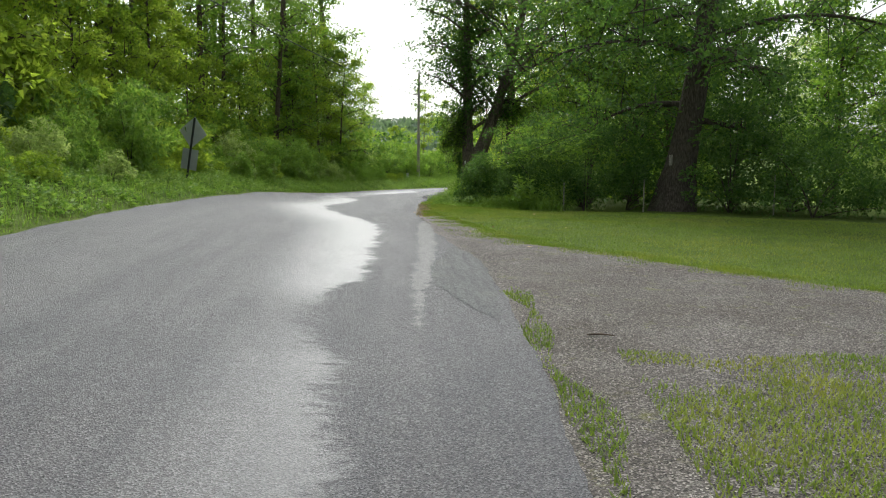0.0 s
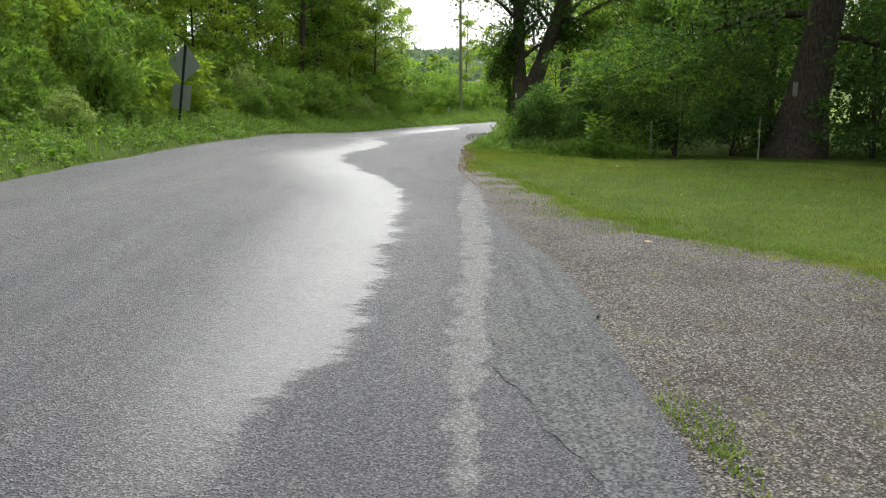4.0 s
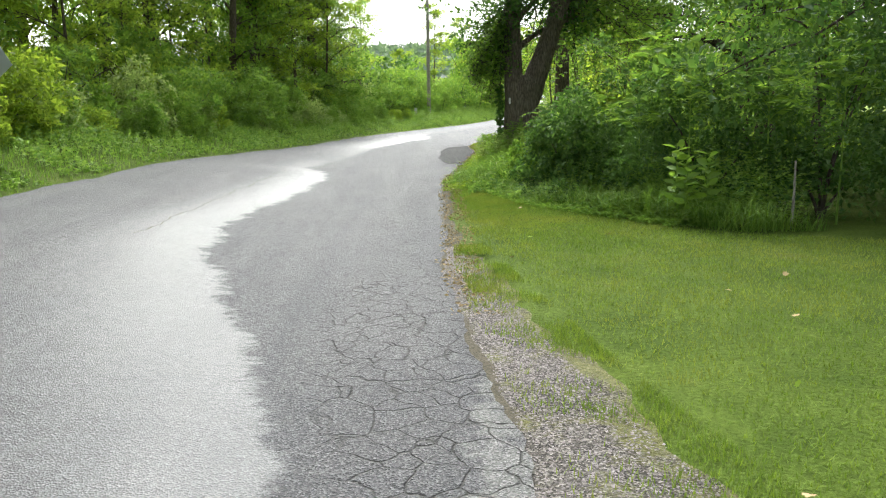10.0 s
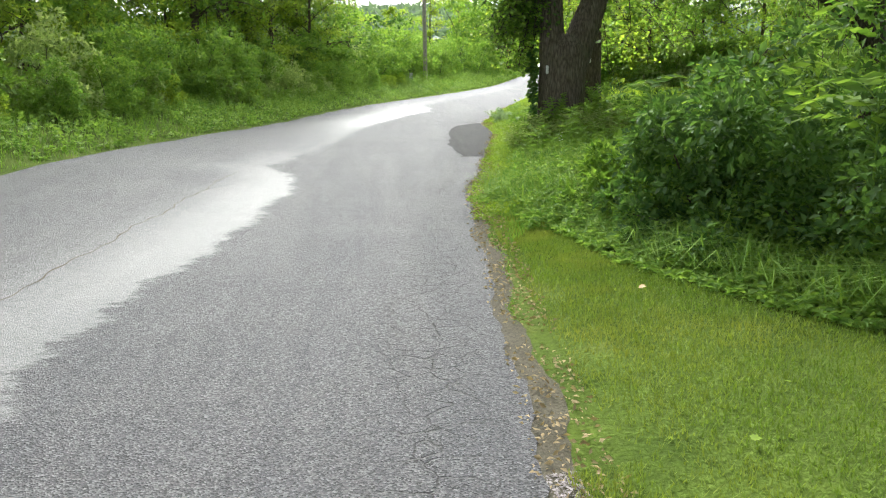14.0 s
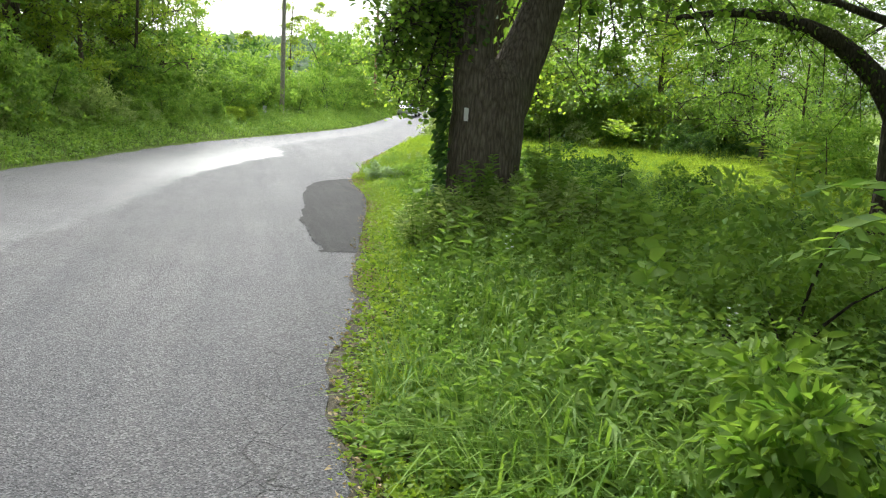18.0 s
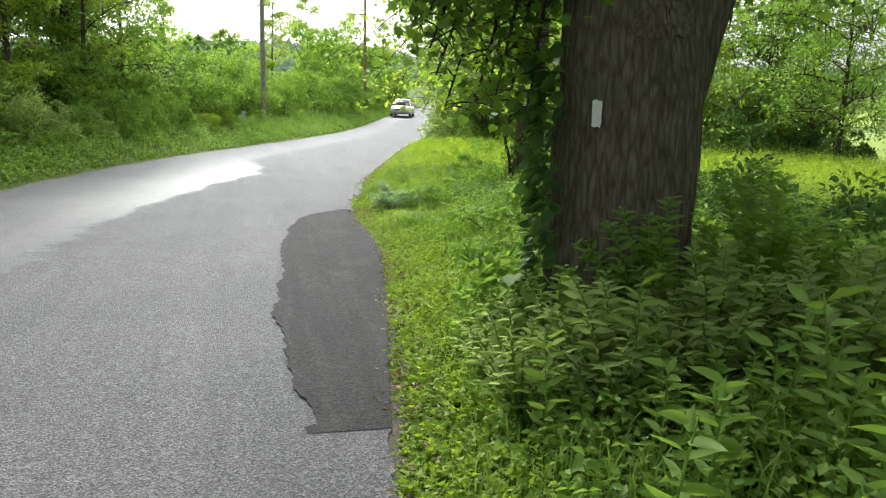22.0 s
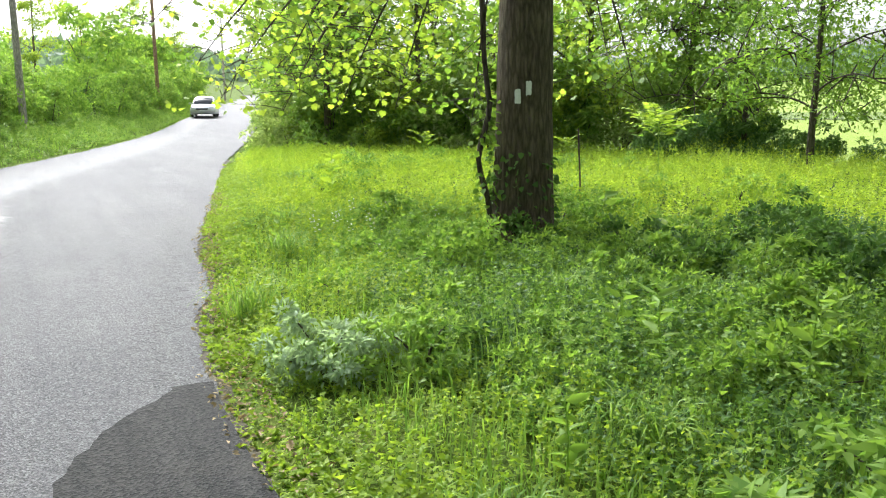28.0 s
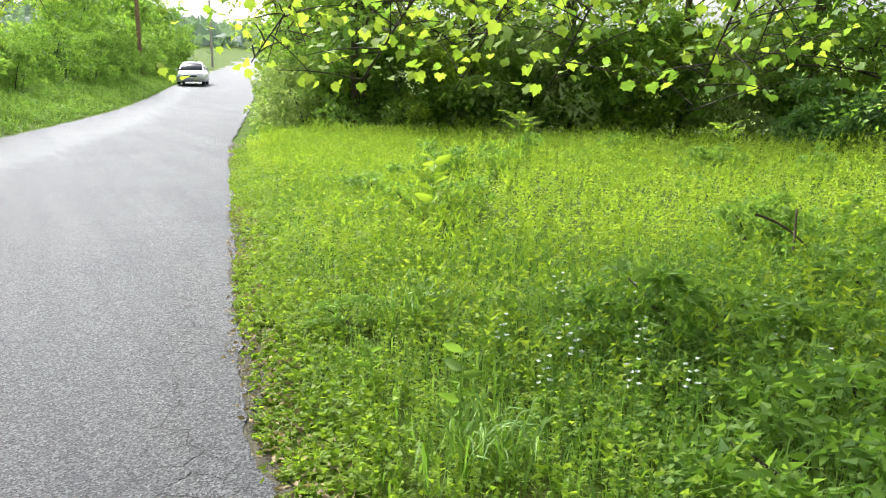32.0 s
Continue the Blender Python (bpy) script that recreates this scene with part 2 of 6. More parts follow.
def bark_mat(name, dark, light, scale=9.0):
    m, n, l, b = mat(name, 0.9, 0.15)
    g = n.new("ShaderNodeNewGeometry")
    mp = n.new("ShaderNodeMapping")
    mp.inputs["Scale"].default_value = (1.0, 1.0, 0.2)
    l.new(g.outputs["Position"], mp.inputs["Vector"])
    a = noise_tex(n, l, scale * 2.2, 6, 0.7, mp.outputs[0])
    v = n.new("ShaderNodeTexVoronoi")
    v.feature = "DISTANCE_TO_EDGE"
    v.inputs["Scale"].default_value = scale * 1.6
    l.new(mp.outputs[0], v.inputs["Vector"])
    col = ramp(n, l, a, (0.3, dark), (0.72, light))
    col = mixed(n, l, "MULTIPLY", 0.6, col, ramp(n, l, v.outputs["Distance"], (0.0, (0.3, 0.3, 0.3)), (0.25, (1, 1, 1))))
    col = mixed(n, l, "MIX", ramp(n, l, noise_tex(n, l, 1.6, 4), (0.55, (0, 0, 0)), (0.75, (0.35, 0.35, 0.35))), col, (0.12, 0.15, 0.08))
    l.new(col, b.inputs["Base Color"])
    bumped(n, l, b, calc(n, l, "ADD", a, v.outputs["Distance"]), 1.0, 0.035)
    return m


M_ASPHALT, M_GROUND, M_GRAVEL = asphalt_mat(), ground_mat(), gravel_mat()


def patch_mat(name, low, high, dust, streaks=0.8):
    m, n, l, b = mat(name, 0.85, 0.25)
    g = n.new("ShaderNodeNewGeometry")
    v = n.new("ShaderNodeTexVoronoi")
    v.inputs["Scale"].default_value = 70
    l.new(g.outputs["Position"], v.inputs["Vector"])
    run = n.new("ShaderNodeMapping")
    run.inputs["Scale"].default_value = (1.0, 0.06, 1.0)
    run.inputs["Rotation"].default_value = (0, 0, radians(9))
    l.new(g.outputs["Position"], run.inputs["Vector"])
    streak = noise_tex(n, l, 11, 4, 0.6, run.outputs[0])
    col = ramp(n, l, v.outputs["Color"], (0.2, low), (0.9, high))
    col = mixed(n, l, "MULTIPLY", streaks, col, ramp(n, l, streak, (0.35, (0.55, 0.55, 0.56)), (0.65, (1.15, 1.13, 1.1))))
    col = mixed(n, l, "MIX", ramp(n, l, noise_tex(n, l, 1.6, 5), (0.55, (0, 0, 0)), (0.8, (0.3, 0.3, 0.3))), col, dust)
    l.new(col, b.inputs["Base Color"])
    bumped(n, l, b, calc(n, l, "ADD", v.outputs["Distance"], streak), 0.9, 0.008)
    return m


M_PATCH = patch_mat("fresh_asphalt", (0.007, 0.007, 0.008), (0.04, 0.039, 0.039), (0.1, 0.092, 0.08))
M_APRON = patch_mat("worn_apron_asphalt", (0.05, 0.051, 0.053), (0.16, 0.162, 0.163), (0.22, 0.205, 0.18), 0.45)
M_LAWN = leaf_mat("lawn_blades", (0.1, 0.17, 0.016), (0.21, 0.28, 0.034), 0.3, straw=(0.3, 0.29, 0.065))
M_GRASS = leaf_mat("tall_grass_blades", (0.085, 0.18, 0.02), (0.22, 0.33, 0.05), 0.38)
M_MEADOW = leaf_mat("meadow_leaves", (0.12, 0.215, 0.017), (0.26, 0.36, 0.034), 0.5)
M_WEED = leaf_mat("weed_leaves", (0.095, 0.195, 0.026), (0.235, 0.36, 0.065), 0.44)
M_LEAF = leaf_mat("woods_leaves", (0.07, 0.15, 0.018), (0.22, 0.33, 0.05), 0.5)
M_LEAF_Y = leaf_mat("young_leaves", (0.12, 0.21, 0.017), (0.32, 0.42, 0.055), 0.54)
# dark foliage; on the near meadow weeds it also stands in for tree shade
M_LEAF_D = leaf_mat("dark_shaded_leaves", (0.032, 0.084, 0.017), (0.115, 0.2, 0.04), 0.4)
M_LEAF_P = leaf_mat("pale_leaves", (0.16, 0.24, 0.065), (0.35, 0.44, 0.16), 0.5)
M_MEADOW_B = leaf_mat("bright_meadow_leaves", (0.17, 0.275, 0.016), (0.33, 0.425, 0.038), 0.5)
M_DUSTY = leaf_mat("dusty_leaves", (0.16, 0.24, 0.13), (0.28, 0.38, 0.23), 0.45)
M_BARK = bark_mat("grey_bark", (0.062, 0.049, 0.034), (0.21, 0.17, 0.122), 12)
M_TRUNK = bark_mat("brown_furrowed_bark", (0.085, 0.07, 0.052), (0.28, 0.235, 0.18), 13)
M_BARK_D = bark_mat("dark_bark", (0.05, 0.04, 0.032), (0.16, 0.135, 0.11), 12)
M_POLE = bark_mat("weathered_pole_wood", (0.28, 0.255, 0.215), (0.56, 0.515, 0.45), 14)
M_POLE_B = bark_mat("brown_pole_wood", (0.25, 0.14, 0.09), (0.46, 0.3, 0.2), 14)
M_ALU = plain_mat("dull_aluminium", (0.5, 0.51, 0.53), 0.5, 0.25, 0.1, 5)
M_STEEL = plain_mat("dark_steel", (0.06, 0.06, 0.062), 0.6, 0.5, 0.3, 12)
M_BLAZE = plain_mat("white_trail_paint", (0.78, 0.78, 0.75), 0.7, 0, 0.08, 30, 0.003)
M_STONE = leaf_mat("limestone_chips", (0.085, 0.076, 0.06), (0.31, 0.285, 0.235), 0.0, 0.85)
M_DEAD = plain_mat("dead_wood", (0.1, 0.075, 0.055), 0.9, 0, 0.4, 20, 0.003)
M_STRAW = plain_mat("dry_leaf", (0.4, 0.29, 0.16), 0.8, 0, 0.3, 20)
M_WHITE = plain_mat("white_petals", (0.75, 0.76, 0.7), 0.6, 0, 0.08, 20)
M_DIRT = plain_mat("shoulder_dirt", (0.085, 0.075, 0.052), 0.95, 0, 0.75, 60, 0.012)
M_LITTER = leaf_mat("dry_litter", (0.12, 0.1, 0.04), (0.38, 0.3, 0.15), 0.15, 0.8)
M_WIRE = plain_mat("black_cable", (0.03, 0.03, 0.03), 0.6, 0, 0.2, 5)

# ---- ground shape ----
GY = [-60, -6.6, 0, 6.6, 13, 20, 26, 33, 40, 46, 53, 60, 70, 80, 88, 96, 110, 150, 200, 260, 420]
GZ = [-0.9, -0.25, 0, 0.25, 0.49, 0.63, 0.59, 0.54, 0.51, 0.49, 0.46, 0.42, 0.37, 0.34, 0.44, 0.78, 1.2, 2.2, 3.6, 5.0, 7.0]
RY = [-60, 3.7, 6.3, 9.5, 12.1, 14.7, 18.2, 21.5, 22.6, 25.9, 28.6, 31.6, 33, 35.6, 38, 39.9, 41.8, 44.4, 45.8, 48, 48.9, 50.2, 53.5, 64.2, 92.8, 120, 190, 280, 420]
RX = [0.6, 0.95, 1.15, 1.25, 1.25, 0.9, 0.78, 0.64, 0.72, 0.87, 1.0, 1.15, 1.5, 1.8, 2.2, 2.5, 2.72, 2.75, 2.95, 3.5, 3.6, 3.82, 4.65, 7.3, 16, 24.5, 46, 74, 118]
LY = [-60, 16, 24, 31, 36, 44.5, 55, 66, 87.7, 115, 187, 280, 420]
LX = [-5.35, -5.45, -5.5, -5.5, -5.15, -3.7, -2.0, 1.65, 8.85, 17.3, 39, 68, 112]


def smooth_interp(y, ys, xs):
    return (np.interp(y - 0.7, ys, xs) + np.interp(y, ys, xs) * 2 + np.interp(y + 0.7, ys, xs)) / 4


def g_of(y):
    return (np.interp(y - 4, GY, GZ) + np.interp(y, GY, GZ) + np.interp(y + 4, GY, GZ)) / 3


def xr_of(y):
    return smooth_interp(y, RY, RX)


def xl_of(y):
    return (np.interp(y - 4, LY, LX) + np.interp(y, LY, LX) + np.interp(y + 4, LY, LX)) / 3


def bank_of(y):
    return np.interp(y, [-60, 33, 47, 420], [0.055, 0.055, 0.0, 0.0])


def road_z(x, y):
    return g_of(y) + bank_of(y) * np.clip(xr_of(y) - 1.2 - x, 0, 6)


def fbm(x, y, s):
    return (np.sin(x * s + 1.3 * np.sin(y * s * 0.7)) + np.sin(y * s * 1.3 + 0.9 * np.sin(x * s * 0.9 + 2)) + 0.5 * np.sin((x + y) * s * 2.3)) / 2.5


def drive_far(y):
    return np.interp(y, [-4, 2, 6, 8.3, 9.8, 10.8, 12.0, 12.6, 13.05, 13.7, 15.2, 17, 18, 19, 21, 24], [9.0, 9.0, 9.0, 6.6, 5.4, 4.6, 3.9, 3.55, 3.15, 2.7, 2.08, 1.9, 1.7, 1.55, 1.33, 1.1])


def drive_z(x, y):
    """The gravel, level with the road's edge and the lawn."""
    right = x - xr_of(y)
    return road_z(x, y) - 0.012 + np.clip(right, 0, 0.5) * 0.05 + 0.004 * fbm(x, y, 3.0) + 0.01 * np.clip(right * 4, 0, 1)


def ground_z(x, y):
    """The land: level with the road on its right, a low bank on its left, hills far off."""
    x, y = np.asarray(x, float), np.asarray(y, float)
    xl, xr = xl_of(y), xr_of(y)
    z = road_z(np.clip(x, xl, None), y)
    left, right = np.clip(xl - x, 0, None), np.clip(x - xr, 0, None)
    z = z + np.clip(left * 0.3, 0, 0.55) + np.clip(left - 4, 0, 40) * 0.02
    z = z + np.clip(right, 0, 0.5) * 0.05 - np.clip(right - 14, 0, 20) * 0.08 * np.clip((y - 20) / 20, 0, 1)
    z = z + np.clip(left + np.where(y < 24, x - drive_far(y), right) - 0.6, 0, 1) * 0.04 * fbm(x, y, 0.9)
    inside = (left == 0) & (right == 0)
    z = np.where(inside, z - 0.045, z)
    z = z - 0.035 * np.clip((drive_far(y) - x) / 0.4, 0, 1) * (right > 0) * (y < 23) - 0.04 * np.clip((0.6 - right) / 0.4, 0, 1) * (right > 0) * (y > 20)
    low = np.clip((right - 26) / 40, 0, 1)
    z = z * (1 - low) - 1.3 * low
    far = np.hypot(x - 10, y - 60)
    ridge = np.clip((far - 380) / 420, 0, 1) ** 1.3 * (36 + 9 * fbm(x, y, 0.004) + 5 * fbm(x, y, 0.012))
    return z + ridge


# ---- mesh helpers ----
def part(name, bm, material, parent=None, label=""):
    me = bpy.data.meshes.new(name)
    bm.to_mesh(me)
    bm.free()
    me.materials.append(material)
    ob = new(name, me)
    if parent:
        ob.parent = parent
    if label:
        ob["label"] = label
    return ob


def raw(name, v, f, material, parent=None, smooth=False, label=""):
    """A mesh object from arrays: v (n, 3); f (m, 3 or 4)."""
    v, f = np.asarray(v, np.float32), np.asarray(f, np.int32)
    me = bpy.data.meshes.new(name)
    k = f.shape[1]
    me.vertices.add(len(v)), me.loops.add(f.size), me.polygons.add(len(f))
    me.vertices.foreach_set("co", v.ravel())
    me.loops.foreach_set("vertex_index", f.ravel())
    me.polygons.foreach_set("loop_start", np.arange(0, f.size, k, dtype=np.int32))
    if smooth:
        me.polygons.foreach_set("use_smooth", np.ones(len(f), bool))
    me.update(calc_edges=True)
    me.materials.append(material)
    ob = new(name, me)
    if parent:
        ob.parent = parent
    if label:
        ob["label"] = label
    return ob


def empty(name, at=(0, 0, 0)):
    ob = new(name)
    ob.location = at
    return ob


rng = np.random.default_rng(7)


def unit(v):
    return v / (np.linalg.norm(v, axis=-1, keepdims=True) + 1e-9)


def leaf_arrays(p, axis, size, width=0.5, fold=0.18, tri=False, fine=False):
    """Folded rhombic leaves at p along axis."""
    n = len(p)
    axis = unit(axis)
    side = unit(np.cross(axis, unit(rng.normal(size=(n, 3)) + np.array([0, 0, 1.2]))))
    up = np.cross(side, axis)
    s = np.asarray(size).reshape(-1, 1) * np.ones((n, 1))
    if tri:
        v = np.stack([p - side * s * width * 0.3, p + side * s * width * 0.7 + up * s * fold, p + axis * s], 1)
        return v.reshape(-1, 3), np.arange(n * 3).reshape(-1, 3)
    if fine:
        droop = up * s * 0.12
        v = np.stack([p, p + axis * s * 0.28 + side * s * width * 0.46 + up * s * fold * 0.7, p + axis * s * 0.66 + side * s * width * 0.36 + up * s * fold * 0.6 - droop * 0.4, p + axis * s - droop,
                      p + axis * s * 0.66 - side * s * width * 0.36 + up * s * fold * 0.6 - droop * 0.4, p + axis * s * 0.28 - side * s * width * 0.46 + up * s * fold * 0.7], 1)
        i = np.arange(n)[:, None] * 6
        return v.reshape(-1, 3), np.concatenate([i + [0, 1, 3], i + [1, 2, 3], i + [0, 3, 5], i + [5, 3, 4]], 1).reshape(-1, 3)
    v = np.stack([p, p + axis * s * 0.45 + side * s * width / 2 + up * s * fold, p + axis * s, p + axis * s * 0.45 - side * s * width / 2 + up * s * fold], 1)
    i = np.arange(n)[:, None] * 4
    f = np.concatenate([i + [0, 1, 2], i + [0, 2, 3]], 1).reshape(-1, 3)
    return v.reshape(-1, 3), f


LOBES = np.array([(0, 0), (0.27, -0.12), (0.4, 0.06), (0.6, 0.24), (0.45, 0.36), (0.5, 0.64), (0.27, 0.62), (0, 1.0), (-0.27, 0.62), (-0.5, 0.64), (-0.45, 0.36), (-0.6, 0.24), (-0.4, 0.06), (-0.27, -0.12)])


def lobed_arrays(p, axis, size):
    """Large five-lobed leaves, hanging and cupped a little."""
    n, k = len(p), len(LOBES)
    axis = unit(axis)
    side = unit(np.cross(axis, unit(rng.normal(0, 0.5, (n, 3)) + np.array([0, 0, 1.0]))))
    up = np.cross(side, axis)
    s = np.asarray(size).reshape(-1, 1, 1) * np.ones((n, 1, 1))
    rim = p[:, None] + s * (side[:, None] * LOBES[None, :, :1] + axis[:, None] * LOBES[None, :, 1:] + up[:, None] * (0.12 * np.abs(LOBES[None, :, :1]) - 0.1 * LOBES[None, :, 1:] ** 2))
    mid = p[:, None] + s * axis[:, None] * 0.35
    v = np.concatenate([mid, rim], 1).reshape(-1, 3)
    i = np.arange(n)[:, None] * (k + 1)
    f = np.concatenate([i + [0, 1 + j, 1 + (j + 1) % k] for j in range(k)], 1).reshape(-1, 3)
    return v, f


def blade_arrays(p, height, width, lean=0.35, bent=True):
    """Grass blades standing at p."""
    n = len(p)
    a = rng.uniform(0, 2 * np.pi, n)
    out = np.stack([np.cos(a), np.sin(a), 0 * a], 1)
    side = np.stack([-np.sin(a), np.cos(a), 0 * a], 1)
    h = np.asarray(height).reshape(-1, 1) * np.ones((n, 1))
    le = (rng.uniform(0.1, 1.0, (n, 1)) * lean)
    w = np.asarray(width).reshape(-1, 1) * np.ones((n, 1))
    z = np.array([0, 0, 1.0])
    if not bent:
        v = np.stack([p - side * w / 2, p + side * w / 2, p + z * h + out * h * le], 1)
        return v.reshape(-1, 3), np.arange(n * 3).reshape(-1, 3)
    mid = p + z * h * 0.6 + out * h * le * 0.35
    tip = p + z * h * (1 - le * 0.35) + out * h * le * 1.3
    v = np.stack([p - side * w / 2, p + side * w / 2, mid + side * w * 0.4, mid - side * w * 0.4, tip], 1)
    i = np.arange(n)[:, None] * 5
    f = np.concatenate([i + [0, 1, 2], i + [0, 2, 3], i + [3, 2, 4]], 1).reshape(-1, 3)
    return v.reshape(-1, 3), f


def arch_arrays(p, height, width, reach=0.7):
    """Broad grass blades that rise and arch over."""
    n = len(p)
    a = rng.uniform(0, 2 * np.pi, n)
    out = np.stack([np.cos(a), np.sin(a), 0 * a], 1)
    side = np.stack([-np.sin(a), np.cos(a), 0 * a], 1)
    h = np.asarray(height).reshape(-1, 1) * np.ones((n, 1))
    r = h * rng.uniform(0.35, 1.0, (n, 1)) * reach
    z = np.array([0, 0, 1.0])
    rings = []
    for u, up, w in ((0, 0, 0.7), (0.22, 0.55, 1.0), (0.5, 0.88, 1.0), (0.8, 0.92, 0.7), (1.1, 0.72, 0.08)):
        q = p + out * r * u + z * h * up
        rings += [q - side * width * w / 2, q + side * width * w / 2 + z * width * 0.2]
    v = np.stack(rings, 1)
    i = np.arange(n)[:, None] * 10
    f = np.concatenate([np.concatenate([i + [k, k + 1, k + 3], i + [k, k + 3, k + 2]], 1) for k in (0, 2, 4, 6)], 1).reshape(-1, 3)
    return v.reshape(-1, 3), f


def joined(*pairs):
    vs, fs, k = [], [], 0
    for v, f in pairs:
        vs.append(v), fs.append(f + k)
        k += len(v)
    return np.concatenate(vs), np.concatenate(fs)


def tube_arrays(path, radii, sides=8, lumps=0.0):
    """A tube along path."""
    path, radii = np.asarray(path, float), np.asarray(radii, float)
    t = unit(np.gradient(path, axis=0))
    ref = np.array([1.0, 0.13, 0.07])
    u = unit(np.cross(t, ref))
    w = np.cross(t, u)
    a = np.linspace(0, 2 * np.pi, sides, endpoint=False)
    lump = 1 + lumps * rng.normal(size=(len(path), sides))
    ring = path[:, None] + (u[:, None] * np.cos(a)[None, :, None] + w[:, None] * np.sin(a)[None, :, None]) * (radii[:, None] * lump)[:, :, None]
    v = ring.reshape(-1, 3)
    f = []
    for i in range(len(path) - 1):
        for j in range(sides):
            q = (j + 1) % sides
            f += [[i * sides + j, i * sides + q, (i + 1) * sides + q], [i * sides + j, (i + 1) * sides + q, (i + 1) * sides + j]]
    top = len(v)
    v = np.vstack([v, path[-1]])
    f += [[(len(path) - 1) * sides + j, (len(path) - 1) * sides + (j + 1) % sides, top] for j in range(sides)]
    return v, np.array(f)


def bezier(a, b, c, n=7):
    t = np.linspace(0, 1, n)[:, None]
    return (1 - t) ** 2 * np.array(a) + 2 * t * (1 - t) * np.array(b) + t ** 2 * np.array(c)


def grid_mesh(name, xs_fn, ys, nx, z_fn, material, label=""):
    """A strip of ground between two edges, row by row along y."""
    rows = []
    for y in ys:
        a, b = xs_fn(y)
        x = np.linspace(a, b, nx)
        rows.append(np.stack([x, np.full(nx, y), z_fn(x, np.full(nx, y))], 1))
    v = np.concatenate(rows)
    i = (np.arange(len(ys) - 1)[:, None] * nx + np.arange(nx - 1)).reshape(-1, 1)
    f = np.concatenate([i, i + 1, i + nx + 1, i + nx], 1)
    ob = raw(name, v, f, material, smooth=True)
    return ob, v


def attribute(ob, name, values):
    a = ob.data.attributes.new(name, "FLOAT", "POINT")
    a.data.foreach_set("value", np.asarray(values, np.float32))

# ---- ground, road, driveway ----
def spaced(lo, hi, near_lo, near_hi, fine, grow=1.25):
    mid = list(np.arange(near_lo, near_hi + fine, fine))
    step, x = fine, mid[-1]
    while x < hi:
        step *= grow
        x += step
        mid.append(x)
    step, x = fine, mid[0]
    while x > lo:
        step *= grow
        x -= step
        mid.insert(0, x)
    return np.array(mid)


gx, gy = spaced(-1500, 1500, -14, 26, 0.45), spaced(-300, 2000, -6, 112, 0.5)
X, Y = np.meshgrid(gx, gy)
V = np.stack([X.ravel(), Y.ravel(), ground_z(X, Y).ravel()], 1)
I = (np.arange(len(gy) - 1)[:, None] * len(gx) + np.arange(len(gx) - 1)).reshape(-1, 1)
ground = raw("ground", V, np.concatenate([I, I + 1, I + len(gx) + 1, I + len(gx)], 1), M_GROUND, smooth=True)
R = X - xr_of(Y)
attribute(ground, "field", (np.clip((R - 25) / 5, 0, 1) * np.clip((Y - 30) / 10, 0, 1) * (Y < 420)).ravel())
tagged(ground, "grassy rolling ground with bare soil showing between plants", "ground", kind="structure")

WET_Y = [-20, 3.8, 6.1, 7.9, 9.5, 10.3, 13, 16.9, 18.5, 19.2, 22, 22.8, 25.2, 27.6, 31.5, 32.2, 33.8, 37, 40, 43, 46, 49, 52, 54, 57, 62, 75, 110]
WET_X = [-0.4, -0.28, -0.4, -0.85, -0.5, -0.3, -0.25, -0.22, -0.5, -0.7, -1.55, -1.75, -1.9, -1.5, -1.25, -1.3, -1.9, -1.3, -0.95, -0.7, -0.2, 0.6, 1.6, 1.7, 1.5, 3.0, 7.2, 17]
WET_W = [1.3, 1.3, 1.2, 0.8, 1.1, 1.25, 1.4, 1.6, 1.8, 1.8, 1.6, 1.6, 1.4, 1.4, 1.3, 1.3, 1.4, 2.0, 2.2, 2.4, 2.6, 2.8, 3.0, 3.0, 2.8, 2.8, 3.0, 3.0]
WET_A = [0.62, 0.74, 0.7, 0.33, 0.9, 1, 1, 1, 1, 1, 1, 1, 1, 1, 1, 0.85, 0.6, 0.4, 0.45, 0.6, 0.85, 0.95, 0.9, 0.75, 0.5, 0.4, 0.4, 0.4]


def wet_rim(x, y):
    """Runs from 0 to 1 across the ragged right-hand rim of the damp streak."""
    edge = np.interp(y, WET_Y, WET_X) + 0.05 * np.sin(y * 3.3) + 0.03 * np.sin(y * 9 + 1)
    return (edge - x) / np.interp(y, [0, 6, 9, 32, 40, 45, 54, 62], [1.2, 1.1, 0.7, 0.7, 1.3, 0.9, 0.9, 2.6]) + 0.5


def wetness(x, y):
    edge = np.interp(y, WET_Y, WET_X)
    wide, amp = np.interp(y, WET_Y, WET_W), np.interp(y, WET_Y, WET_A)
    return np.clip((1.35 * wide - (edge - x)) / (1.15 * wide), 0, 1) * amp


def cracking(x, y):
    c = np.interp(y, [12.5, 15, 17.5, 21, 22.5], [0, 0.55, 1, 1, 0]) * np.clip((x - np.interp(y, [12, 15, 17, 19, 21, 23], [0.6, 0.45, 0.1, -0.3, -0.25, 0.4])) / 0.4 + 0.5, 0, 1)
    c = c + 0.45 * np.exp(-((x - 0.2 - 0.05 * np.sin(y * 1.7)) / 0.28) ** 2) * np.interp(y, [21.5, 22.5, 26, 31], [0, 1, 1, 0])
    c = c + 0.5 * np.exp(-((x - xr_of(y) + 0.32) / 0.2) ** 2) * np.interp(y, [23, 25, 33, 35], [0, 1, 1, 0.3])
    c = c + 0.4 * np.exp(-((x - xr_of(y) + 0.3) / 0.16) ** 2) * np.interp(y, [44, 45, 52, 60], [0, 1, 1, 0])
    return np.clip(c * 1.3, 0, 1)


